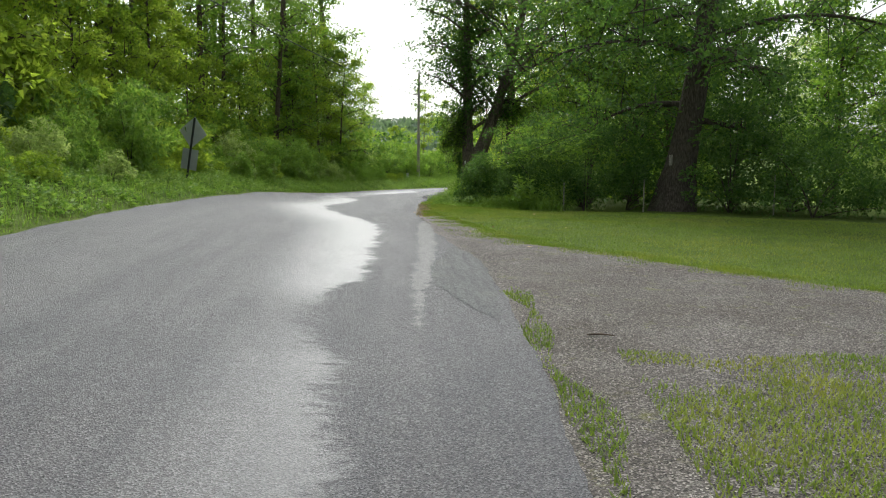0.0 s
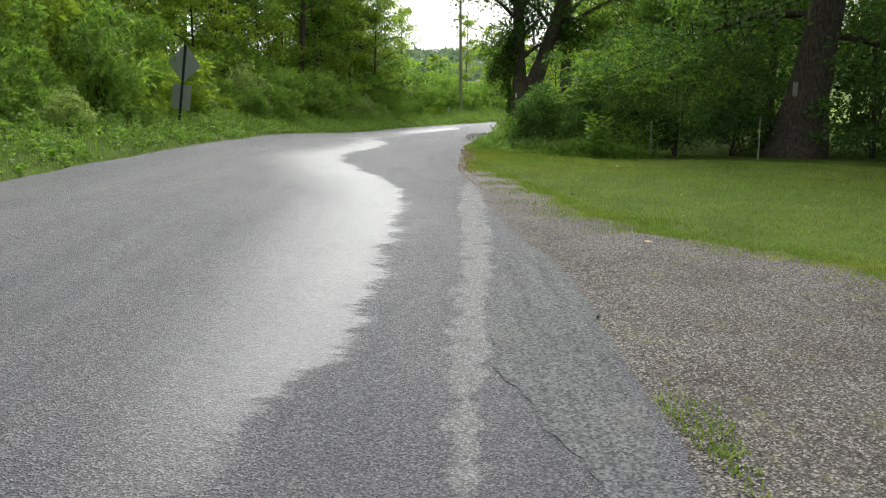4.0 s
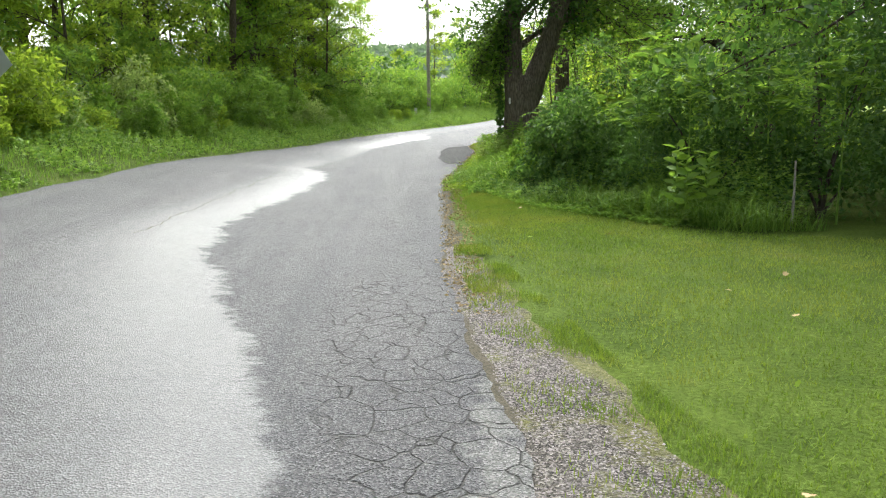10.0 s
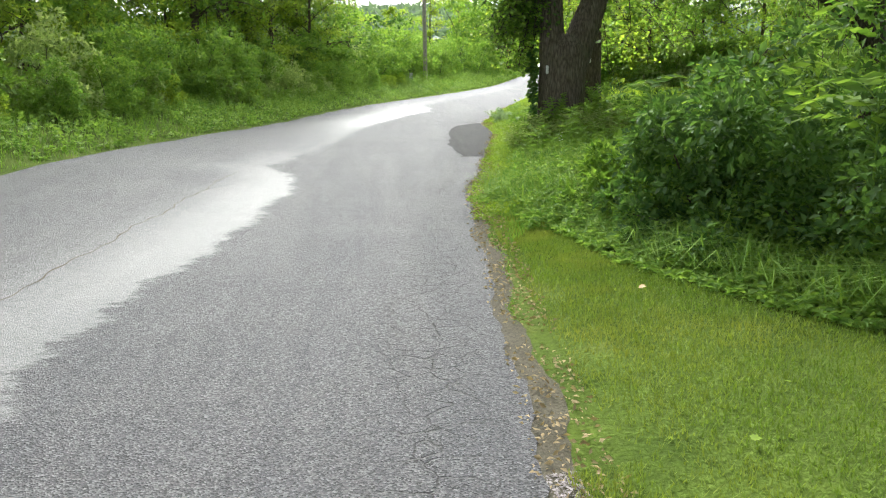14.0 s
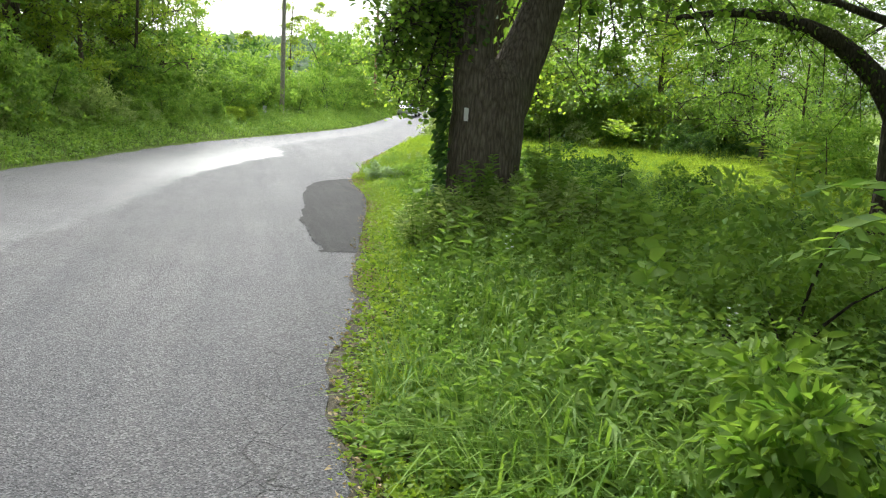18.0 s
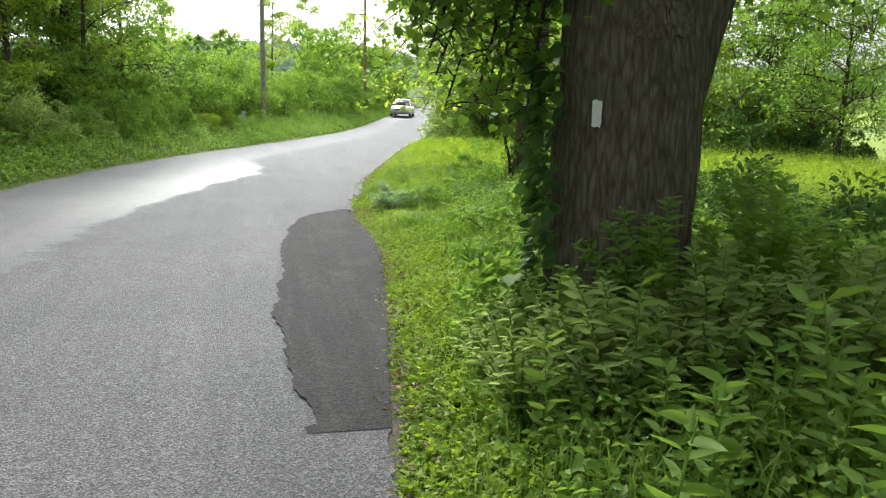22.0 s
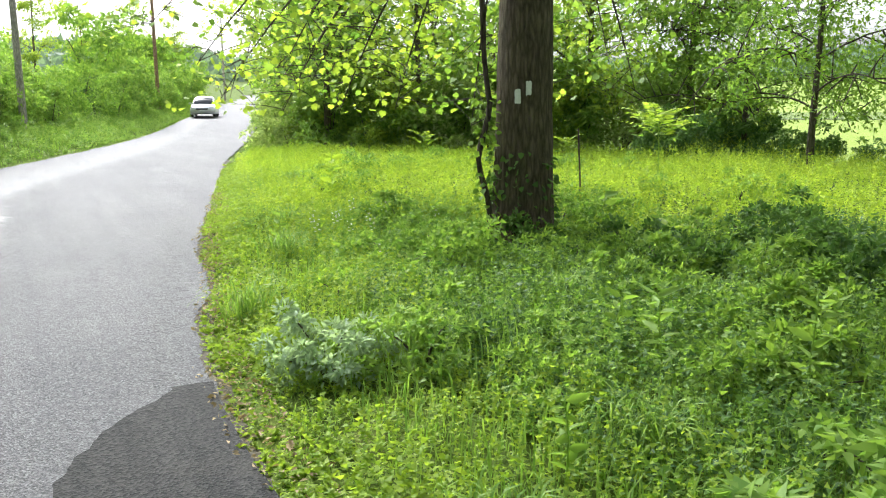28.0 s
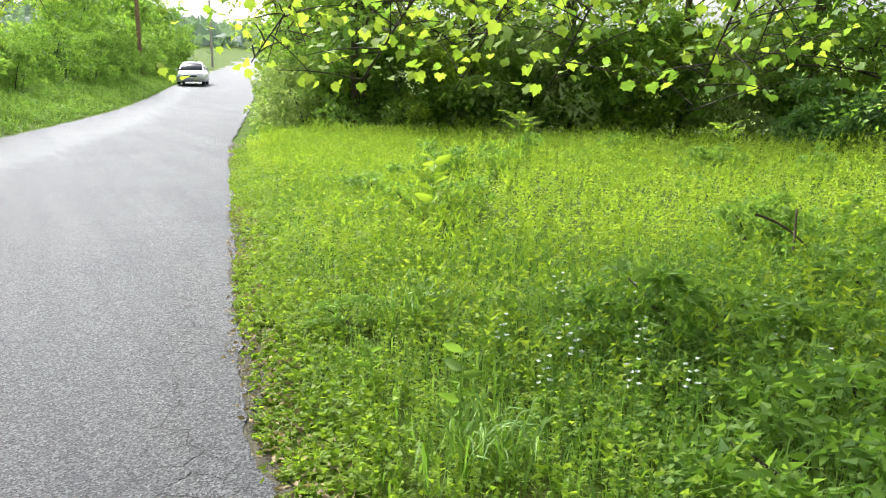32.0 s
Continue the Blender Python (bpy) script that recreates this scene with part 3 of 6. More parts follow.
def worn_edge(x, y):
    """The pale, worn strip that runs beside the driveway."""
    mid = np.interp(y, [6, 9, 12, 14, 16, 18.5, 20], [0.25, 0.3, 0.5, 0.62, 0.66, 0.75, 0.85])
    return np.clip(1.4 - np.abs(x - mid) / np.interp(y, [6, 12, 16, 20], [0.1, 0.16, 0.2, 0.12]), 0, 1) * np.interp(y, [5, 8.5, 17, 20.5], [0, 0.8, 1, 0])


def road_edges(y):
    wob = 0.018 * np.sin(y * 5.1 + np.sin(y)) + 0.01 * np.sin(y * 17.3 + 1) + 0.03 * np.sin(y * 2.1 + 2) + 0.008 * np.sin(y * 31 + 3 * np.sin(y * 2))
    return xl_of(y) + wob, xr_of(y) + wob * (1.0 if y > 13 else 0.5)


ry = np.concatenate([np.arange(-8, 62, 0.09), np.arange(62, 120, 0.5), np.arange(120, 420, 4.0)])
road, rv = grid_mesh("road", road_edges, ry, 44, lambda x, y: road_z(x, y) + 0.012 * fbm(x, y, 1.1), M_ASPHALT)
attribute(road, "wet", wetness(rv[:, 0], rv[:, 1]))
attribute(road, "wet_rim", wet_rim(rv[:, 0], rv[:, 1]))
attribute(road, "worn", worn_edge(rv[:, 0], rv[:, 1]))
attribute(road, "cracked", cracking(rv[:, 0], rv[:, 1]))
tagged(road, "worn grey asphalt road with damp shiny streaks and cracked edge", "road", kind="structure")

# gravel driveway mouth, lying on the ground beside the road
def drive_edges(y):
    near = xr_of(y) - 0.25
    return near, max(float(drive_far(y)) + 0.02 + 0.05 * math.sin(y * 3.1) + 0.04 * math.sin(y * 11), near + 0.1) - max(0, y - 22) * 0.2


drive, dv = grid_mesh("gravel_driveway", drive_edges, np.arange(-4, 24.0, 0.15), 60, lambda x, y: (lambda u: drive_z(x, y) * u + (ground_z(x, y) - 0.015) * (1 - u))(np.clip((drive_edges(y[0])[1] - x) / 0.45, 0, 1)), M_GRAVEL)
attribute(drive, "mossy", np.exp(-np.clip(drive_far(dv[:, 1]) - dv[:, 0], 0, 9) * 2.2))
tagged(drive, "loose grey and tan gravel driveway mouth beside the road", "driveway", kind="structure")


def patch_edges(y):
    l = np.interp(y, [35.66, 35.74, 35.77, 35.95, 36.2, 37.2, 38.2, 39.3, 40.4, 41.6, 42.6, 43.6, 44.3, 44.7], [1.42, 1.4, 1.49, 1.5, 1.43, 1.4, 1.36, 1.46, 1.55, 1.6, 1.72, 1.9, 2.2, 2.6])
    return l + 0.02 * math.sin(y * 4.1 + 2 * math.sin(y * 1.3)) + 0.012 * math.sin(y * 19 + 3 * math.sin(y * 2)) + 0.008 * math.sin(y * 47), xr_of(y) + 0.03


patch, _ = grid_mesh("asphalt_patch", patch_edges, np.arange(35.66, 44.75, 0.04), 16, lambda x, y: road_z(x, y) + 0.012 * fbm(x, y, 1.1) + 0.004 + 0.009 * np.clip((y - 35.66) / 0.5, 0, 1), M_PATCH)
tagged(patch, "fresh black asphalt repair patch at the road edge", "road patch", kind="structure")


def shoulder_wide(y):
    return 0.2 + 0.05 * math.sin(y * 1.9) + 0.04 * math.sin(y * 5.3 + 1) + (0.12 if y < 33 else 0)


def shoulder_edges(y):
    edge = float(road_edges(y)[1])
    return edge - 0.1, edge + shoulder_wide(y)


def shoulder_z(x, y):
    u = np.clip((x - x[0] - 0.1) / (x[-1] - x[0] - 0.1), 0, 1)
    u = u * u * (3 - 2 * u)
    return (road_z(x, y) + 0.012 * fbm(x, y, 1.1) - 0.008) * (1 - u) + (ground_z(x, y) - 0.012) * u


shoulder, _ = grid_mesh("dirt_shoulder", shoulder_edges, np.arange(18, 66, 0.09), 12, shoulder_z, M_DIRT)
tagged(shoulder, "narrow strip of bare dirt and dry litter at the asphalt edge", "road shoulder", kind="structure")


# the seam along the middle of the road
def seam_edges(y):
    x = np.interp(y, [23.5, 25.4, 27, 30, 33], [-2.72, -2.69, -2.58, -2.45, -2.3]) + 0.03 * math.sin(y * 3.7) + 0.015 * math.sin(y * 13)
    half = 0.004 + 0.007 * abs(math.sin(y * 2.3) * math.sin(y * 7.1 + 1))
    return x - half, x + half


seam, _ = grid_mesh("road_seam", seam_edges, np.arange(23.5, 33, 0.05), 2, lambda x, y: road_z(x, y) + 0.012 * fbm(x, y, 1.1) + 0.004, M_DIRT)
tagged(seam, "thin dark crack along the seam of the asphalt", "road crack", kind="structure")


# paved apron between road and driveway
def apron_edges(y):
    l = np.interp(y, [7.6, 8.6, 9.7, 11.1, 12.4, 13.5], [1.02, 0.75, 0.5, 0.54, 0.78, 0.99])
    r = np.interp(y, [7.6, 8.6, 9.7, 11.1, 12.4, 13.5], [1.03, 1.14, 1.2, 1.27, 1.22, 1.02])
    return l + 0.02 * math.sin(y * 9) + 0.012 * math.sin(y * 31), r + 0.02 * math.sin(y * 7 + 1) + 0.015 * math.sin(y * 27)


apron, _ = grid_mesh("asphalt_apron", apron_edges, np.arange(7.6, 13.5, 0.06), 14, lambda x, y: road_z(x, y) + 0.012 * fbm(x, y, 1.1) + 0.005, M_APRON)
tagged(apron, "worn blue-grey strip of patched asphalt at the driveway mouth", "road patch", kind="structure")


# ---- scattered plants: grass, weeds ----
def scatter(n, y0, y1, lo, hi):
    """n places between the lines lo(y) and hi(y)."""
    y = rng.uniform(y0, y1, n)
    x = lo(y) + (hi(y) - lo(y)) * rng.uniform(0, 1, n)
    return x, y


def on_ground(x, y, dz=0.0):
    return np.stack([x, y, ground_z(x, y) + dz], 1)


def stuff(name, v, f, material, label, category):
    return tagged(raw(name, v, f, material), label, category, kind="stuff")


def clumpy(x, y, s, keep):
    """Thin out places so that they stand in clumps."""
    return fbm(x, y, s) + 0.4 * fbm(x + 5, y, s * 2.7) + rng.normal(0, 0.25, len(x)) > keep


def lawn_lo(y):
    return np.interp(y, [8, 8.3, 9.8, 10.8, 12.0, 12.6, 13.05, 13.7, 15.2, 17, 18, 19, 21, 24, 30], [7.5, 6.6, 5.4, 4.6, 3.9, 3.55, 3.15, 2.7, 2.08, 1.9, 1.7, 1.55, 1.33, 1.1, 1.2])


def lawn_hi(y):
    return np.interp(y, [6, 14, 19, 22, 23.5, 25, 26.5, 28, 30.5], [16, 14, 10.5, 6.5, 3.9, 2.9, 2.2, 1.9, 1.25])


x, y = scatter(150000, 7.5, 30, lawn_lo, lawn_hi)
ok = rng.uniform(size=len(x)) < np.clip(1.5 - y * 0.02, 0.3, 1) * np.clip((lawn_hi(y) - x) * 2 + 0.4, 0, 1) * np.clip((x - lawn_lo(y)) * 1.6 + 0.45 + 0.4 * fbm(x, y, 3.7), 0.05, 1)
x, y = x[ok], y[ok]
p = on_ground(x, y)
p[:, 2] = np.where(x < drive_far(y) + 0.12, np.maximum(p[:, 2], drive_z(x, y) - 0.006), p[:, 2])
stuff("lawn_grass", *blade_arrays(p, rng.uniform(0.018, 0.045, len(x)), 0.008, 1.0, False), M_LAWN, "short mown green lawn grass with paler patches", "grass")

# single blades creeping from the lawn into the gravel
x, y = scatter(60000, 9, 23, lambda y: np.maximum(lawn_lo(y) - 0.95, xr_of(y) + 0.1), lawn_lo)
ok = (rng.uniform(size=len(x)) < np.exp(-(lawn_lo(y) - x) * 2.6) * clumpy(x, y, 4.3, 0.0)) | (clumpy(x, y, 3.3, 0.55) & (lawn_lo(y) - x < 0.5))
x, y = x[ok], y[ok]
p = np.stack([x, y, np.maximum(drive_z(x, y), ground_z(x, y))], 1)
stuff("creeping_grass", *blade_arrays(p, rng.uniform(0.02, 0.05, len(x)), 0.007, 0.9, False), M_LAWN, "thin grass creeping from the lawn into the gravel", "grass")

# sparse grass in the gravel
x, y = scatter(170000, -1, 16, lambda y: xr_of(y) - 0.02, lambda y: np.full_like(y, 6.5))
d = np.abs(x - xr_of(y) - 0.12 - 0.08 * np.sin(y * 1.7))
ok = ((d < 0.1 + 0.06 * np.sin(y * 2.9)) & (y < 9.5) & clumpy(x, y, 3.0, -0.6)) | ((y < 6.6 - 0.2 * (x - 1.9) + 0.4 * fbm(x, y, 2.0)) & (x > 1.5 + 0.1 * (y - 3.5)) & clumpy(x, y, 2.4, -1.0 + 1.1 * np.clip((y - 4.4) / 1.8, 0, 1)))
ok |= (np.abs(x - drive_far(y)) < 0.25 + 0.15 * np.sin(y * 2.3)) & (y > 8) & clumpy(x, y, 2.0, 0.0)
x, y = x[ok], y[ok]
p = np.stack([x, y, np.maximum(drive_z(x, y), ground_z(x, y))], 1)
stuff("gravel_grass", *blade_arrays(p, rng.uniform(0.012, 0.046, len(x)) * np.where(y < 5.6, 1.35, 1.0), 0.011, 1.3, False), M_LAWN, "thin yellow-green grass growing through the gravel", "grass")

# verge on the far side of the road
x, y = scatter(62000, 2, 125, lambda y: xl_of(y) - 3.6, lambda y: xl_of(y) + 0.04)
off = xl_of(y) - x
ok = rng.uniform(size=len(x)) < np.clip(1.15 - 0.2 * off, 0.4, 1)
x, y, off = x[ok], y[ok], off[ok]
hgt = rng.uniform(0.4, 1.0, len(x)) * np.interp(off, [0, 0.4, 1.2, 2.2, 3.6], [0.07, 0.14, 0.24, 0.4, 0.7]) * (1 + 0.35 * fbm(x, y, 0.8))
stuff("verge_grass", *blade_arrays(on_ground(x, y), hgt, np.interp(y, [0, 40, 125], [0.014, 0.018, 0.04]), 0.6, False), M_GRASS, "uncut green grass along the road bank", "grass")

# verge and meadow on the near side
def verge_lo(y):
    return xr_of(y) + 0.03


x, y = scatter(48000, 25, 110, verge_lo, lambda y: xr_of(y) + np.interp(y, [25, 27.5, 29, 31, 38, 120], [0.1, 0.25, 0.9, 2.2, 2.5, 3.0]))
off = x - xr_of(y)
ok = rng.uniform(size=len(x)) < np.interp(y, [25, 55, 110], [1, 1, 0.35])
x, y, off = x[ok], y[ok], off[ok]
hgt = rng.uniform(0.3, 1.0, len(x)) * (1 + 0.5 * fbm(x, y, 2.0)) * np.interp(off, [0, 0.25, 0.6, 1.2, 3], [0.04, 0.1, 0.32, 0.55, 0.6]) * np.interp(y, [25, 28, 30, 36, 38, 60], [0.25, 0.5, 1.0, 1.0, 0.55, 0.6])
stuff("roadside_grass", *blade_arrays(on_ground(x, y), hgt, 0.011, 0.6), M_GRASS, "long arching roadside grass at the asphalt edge", "grass")


def herbs(n, y0, y1, lo, hi, tall, size, per=9, keep=-9.0, slim=0.45, tri=False, fine=False, up=0.0):
    """Leafy stems: per leaves up each stem, pointing up where up is large."""
    x, y = scatter(n, y0, y1, lo, hi)
    if keep > -9:
        k = clumpy(x, y, 1.3, keep)
        x, y = x[k], y[k]
    base = on_ground(x, y)
    h = tall(x, y) * rng.uniform(0.55, 1.1, len(x))
    lean = rng.normal(0, 0.12, (len(x), 2))
    k = np.repeat(np.arange(len(x)), per)
    u = rng.uniform(0.12, 1.0, len(k))
    p = base[k].copy()
    p[:, :2] += lean[k] * (h[k] * u)[:, None]
    p[:, 2] += h[k] * u
    a = rng.uniform(0, 2 * np.pi, len(k))
    axis = np.stack([np.cos(a), np.sin(a), rng.uniform(-0.25, 0.6, len(k)) + up], 1)
    return leaf_arrays(p, axis, rng.uniform(0.6, 1.2, len(k)) * size, slim, tri=tri, fine=fine)


v0 = herbs(13000, 6, 100, lambda y: xl_of(y) - 3.2, lambda y: xl_of(y) - 0.1, lambda x, y: np.interp(xl_of(y) - x, [0.1, 0.5, 1.5, 3.2], [0.1, 0.22, 0.36, 0.65]) * (1 + 0.45 * fbm(x, y, 1.7)), 0.075, 9, keep=-0.35, tri=True, slim=0.8)
stuff("bank_herbs", *v0, M_WEED, "leafy weeds among the grass of the road bank", "weeds")


def meadow_lo(y):
    # meadow weeds kept back at y 46-49; darker herbs there stand for tree shade
    return xr_of(y) + np.interp(y, [36, 40, 44, 60], [3.0, 2.0, 1.2, 0.4]) + np.interp(y, [46, 49], [3.5, 0.0])


def meadow_hi(y):
    return np.interp(y, [36, 44, 52, 60, 66], [11, 20, 21, 16, 9.5])


v1 = herbs(11500, 46.0, 64, meadow_lo, meadow_hi, lambda x, y: np.interp(y, [39, 46, 54, 60, 66], [0.4, 0.46, 0.42, 0.32, 0.25]) * (1 + 0.35 * fbm(x, y, 0.7) + 0.35 * fbm(x + 3, y, 2.1)), 0.052, 10, tri=True)
stuff("meadow_weeds", *v1, M_MEADOW_B, "waist-high bright green weeds filling the meadow", "weeds")
v2 = herbs(15000, 35, 64, lambda y: xr_of(y) + 0.0, lambda y: xr_of(y) + 1.7, lambda x, y: np.clip((x - xr_of(y)) * 0.2, 0.04, 0.4) * (1 + 0.45 * fbm(x, y, 1.6) + 0.45 * fbm(x, y + 7, 3.1)), 0.029, 9, slim=0.75, tri=True)
stuff("roadside_herbs", *v2, M_MEADOW, "low leafy yellow-green herbs along the road edge", "weeds")
v7 = herbs(12000, 38, 50.5, lambda y: xr_of(y) + 1.2, lambda y: xr_of(y) + 5.2, lambda x, y: np.clip((x - xr_of(y)) * 0.15, 0.1, 0.4) * (1 + 0.45 * fbm(x, y, 1.6) + 0.4 * fbm(x, y + 7, 3.1)), 0.032, 9, slim=0.8, tri=True)
stuff("meadow_herbs", *v7, M_LEAF, "mixed mid-green herbs in the near meadow", "weeds")
v3 = herbs(6500, 28, 38, lambda y: xr_of(y) + 0.5, lambda y: xr_of(y) + 5.5, lambda x, y: np.clip((x - xr_of(y)) * 0.34, 0.12, 0.6), 0.06, 11, slim=0.6)
stuff("broadleaf_weeds", *v3, M_WEED, "dense dark green broad-leaved weeds under the trees", "weeds")


# dry litter and creeping plants on the shoulder
x, y = scatter(9000, 20, 56, lambda y: xr_of(y) - 0.07, lambda y: xr_of(y) + 0.34)
k = clumpy(x, y, 2.3, -0.35) & (rng.uniform(size=len(x)) < np.interp(x - xr_of(y), [-0.07, 0.03, 0.34], [0.12, 0.8, 1]))
x, y = x[k], y[k]
p = np.stack([x, y, np.maximum(road_z(x, y) + 0.014, ground_z(x, y) + 0.012)], 1)
ax = np.stack([rng.normal(size=len(x)), rng.normal(size=len(x)), rng.uniform(0, 0.35, len(x))], 1)
stuff("roadside_litter", *leaf_arrays(p, ax, rng.uniform(0.012, 0.05, len(x)), 0.5), M_LITTER, "small dry leaves and bits of litter along the asphalt edge", "litter")
v6 = herbs(9500, 29, 60, lambda y: xr_of(y) - 0.03, lambda y: xr_of(y) + 0.6, lambda x, y: np.interp(x - xr_of(y), [-0.03, 0.15, 0.6], [0.03, 0.07, 0.2]) * (1 + 0.5 * fbm(x, y, 2.4)), 0.035, 6, keep=-0.45, slim=0.8, tri=True)
stuff("creeping_weeds", *v6, M_MEADOW, "low yellow-green creeping weeds at the asphalt edge", "weeds")


def plate(name, outline, thick, material, parent):
    bm = bmesh.new()
    f = bm.faces.new([bm.verts.new((x, 0, z)) for x, z in outline])
    q = bmesh.ops.extrude_face_region(bm, geom=[f])
    bmesh.ops.translate(bm, verts=[e for e in q["geom"] if isinstance(e, bmesh.types.BMVert)], vec=(0, thick, 0))
    bmesh.ops.recalc_face_normals(bm, faces=bm.faces)
    return part(name, bm, material, parent)


def box_bm(x0, x1, y0, y1, z0, z1, bevel=0.0):
    bm = bmesh.new()
    bmesh.ops.create_cube(bm, size=1)
    bmesh.ops.scale(bm, vec=(x1 - x0, y1 - y0, z1 - z0), verts=bm.verts)
    bmesh.ops.translate(bm, vec=((x0 + x1) / 2, (y0 + y1) / 2, (z0 + z1) / 2), verts=bm.verts)
    if bevel:
        bmesh.ops.bevel(bm, geom=bm.edges[:], offset=bevel, segments=2, affect="EDGES")
    return bm


# dark leaf colour paints the tree shade over these herbs
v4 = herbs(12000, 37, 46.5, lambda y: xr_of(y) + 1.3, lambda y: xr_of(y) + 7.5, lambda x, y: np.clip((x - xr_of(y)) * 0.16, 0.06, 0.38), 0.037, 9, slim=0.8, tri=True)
stuff("shade_tinted_herbs", *v4, M_LEAF_D, "low fine-leaved green weeds in the shade of the trees", "weeds")
v5 = herbs(3300, 23.8, 30.5, lambda y: lawn_hi(y) - 0.15, lambda y: lawn_hi(y) + 1.5, lambda x, y: np.clip(0.1 + (x - lawn_hi(y)) * 0.5, 0.06, 0.75) * (1 + 0.4 * fbm(x, y, 1.8)), 0.075, 10)
stuff("thicket_weeds", *v5, M_WEED, "lush knee-high weeds between lawn and thicket", "weeds")
x, y = scatter(6000, 23.3, 31, lambda y: lawn_hi(y) + 0.1, lambda y: lawn_hi(y) + 1.0)
stuff("thicket_grass", *blade_arrays(on_ground(x, y), rng.uniform(0.15, 0.5, len(x)) * (1 + 0.6 * fbm(x, y, 2.2)), 0.011, 1.7), M_GRASS, "long arching grass in front of the thicket", "grass")


# ---- bushes and trees ----
def blob_leaves(centres, radii, per, size, flat=0.8, width=0.55, tri=True, fine=False):
    """Clumps of leaves: each a loose shell, fuller above than below."""
    k = np.repeat(np.arange(len(centres)), per)
    d = unit(rng.normal(size=(len(k), 3)))
    d[:, 2] = np.where((d[:, 2] < -0.1) & (rng.uniform(size=len(k)) < 0.65), -d[:, 2], d[:, 2])
    r = (1 - 0.55 * rng.uniform(0, 1, (len(k), 1)) ** 1.6) * np.asarray(radii)[k][:, None]
    r *= 1 + 0.22 * np.sin(d[:, :1] * 7 + k[:, None]) * np.sin(d[:, 1:2] * 6 + 2 * k[:, None])
    p = np.asarray(centres)[k] + d * r * np.array([1, 1, flat])
    axis = d * 0.8 + rng.normal(0, 0.42, d.shape) + np.array([0, 0, -0.25])
    return leaf_arrays(p, axis, rng.uniform(0.65, 1.25, len(k)) * size, width, tri=tri, fine=fine)


def bush_at(px, py, height, radius, material, label, leaf=0.14, clumps=36, per=78, name="bush", category="bush", tri=True):
    """A bush: stems from one foot and leaf clumps down to the ground."""
    thing = empty(name, (px, py, float(ground_z(px, py))))
    n = clumps
    a, el = rng.uniform(0, 2 * np.pi, n), np.arcsin(rng.uniform(0.02, 1.0, n))
    deep = np.where(np.arange(n) % 4 == 0, rng.uniform(0.3, 0.6, n), rng.uniform(0.72, 1.08, n))
    rr = np.cos(el) ** 0.7 * deep * radius
    hz = 0.06 * height + np.sin(el) * deep * height * (0.86 + 0.14 * np.sin(a * 3 + height * 5))
    c = np.stack([np.cos(a) * rr, np.sin(a) * rr, hz], 1)
    rad = rng.uniform(0.12, 0.24, n) * (radius + height) * 0.5
    for i in range(0, n, 9):
        raw("stem", *tube_arrays(bezier((0, 0, -0.05), c[i] * [0.25, 0.25, 0.6], c[i], 5), np.linspace(0.02, 0.006, 5) * (0.6 + height * 0.25), 5), M_BARK_D, thing)
    v, f = blob_leaves(c, rad, per, leaf, tri=tri, fine=not tri and leaf < 0.07)
    v[:, 2] = np.maximum(v[:, 2], 0.01)
    raw("foliage", v, f, material, thing)
    return tagged(thing, label, category)


def limbs_on(thing, hs, axis, trunk_r, crown_lo, crown_r, limbs, clumps, bark, droop=0.0, bias=(0, 0)):
    """Limbs with twigs up a stem; gives the places and radii of their leaf clumps."""
    cs, cr = [], []
    for i in range(limbs):
        u = crown_lo + (0.97 - crown_lo) * (i + rng.uniform(0, 0.8)) / limbs
        p0 = np.array([np.interp(u, hs, axis[:, k]) for k in range(3)])
        a = i * 2.4 + rng.uniform(-0.5, 0.5)
        reach = crown_r * (0.55 + 0.6 * rng.uniform()) * (1 - 0.6 * max(0, (u - 0.55) / 0.45))
        d = np.array([math.cos(a) + bias[0], math.sin(a) + bias[1], 0])
        rise = reach * (0.3 + 0.3 * rng.uniform()) - droop * reach * (1 - u)
        p2 = p0 + d * reach + [0, 0, rise]
        p1 = p0 + d * reach * 0.5 + [0, 0, rise * 0.5 + reach * 0.25]
        b = bezier(p0, p1, p2, 7)
        wood = [tube_arrays(b, np.linspace(min(trunk_r * 0.34, 0.11) * (1.1 - u * 0.7), 0.01, 7), 5)]
        for j in range(clumps):
            t = 0.22 + 0.78 * (j + rng.uniform()) / clumps
            q = np.array([np.interp(t, np.linspace(0, 1, 7), b[:, k]) for k in range(3)])
            off = rng.normal(0, 0.36, 3) * min(reach, 4.2) * [0.55, 0.55, 0.42]
            c = q + off
            wood.append(tube_arrays(bezier(q, q + off * 0.5 + [0, 0, 0.1], c, 3), np.linspace(0.025, 0.006, 3), 3))
            cs.append(c), cr.append(min(reach * rng.uniform(0.1, 0.17) + rng.uniform(0.22, 0.36), 0.72))
        raw("limb", *joined(*wood), bark, thing)
    return cs, cr


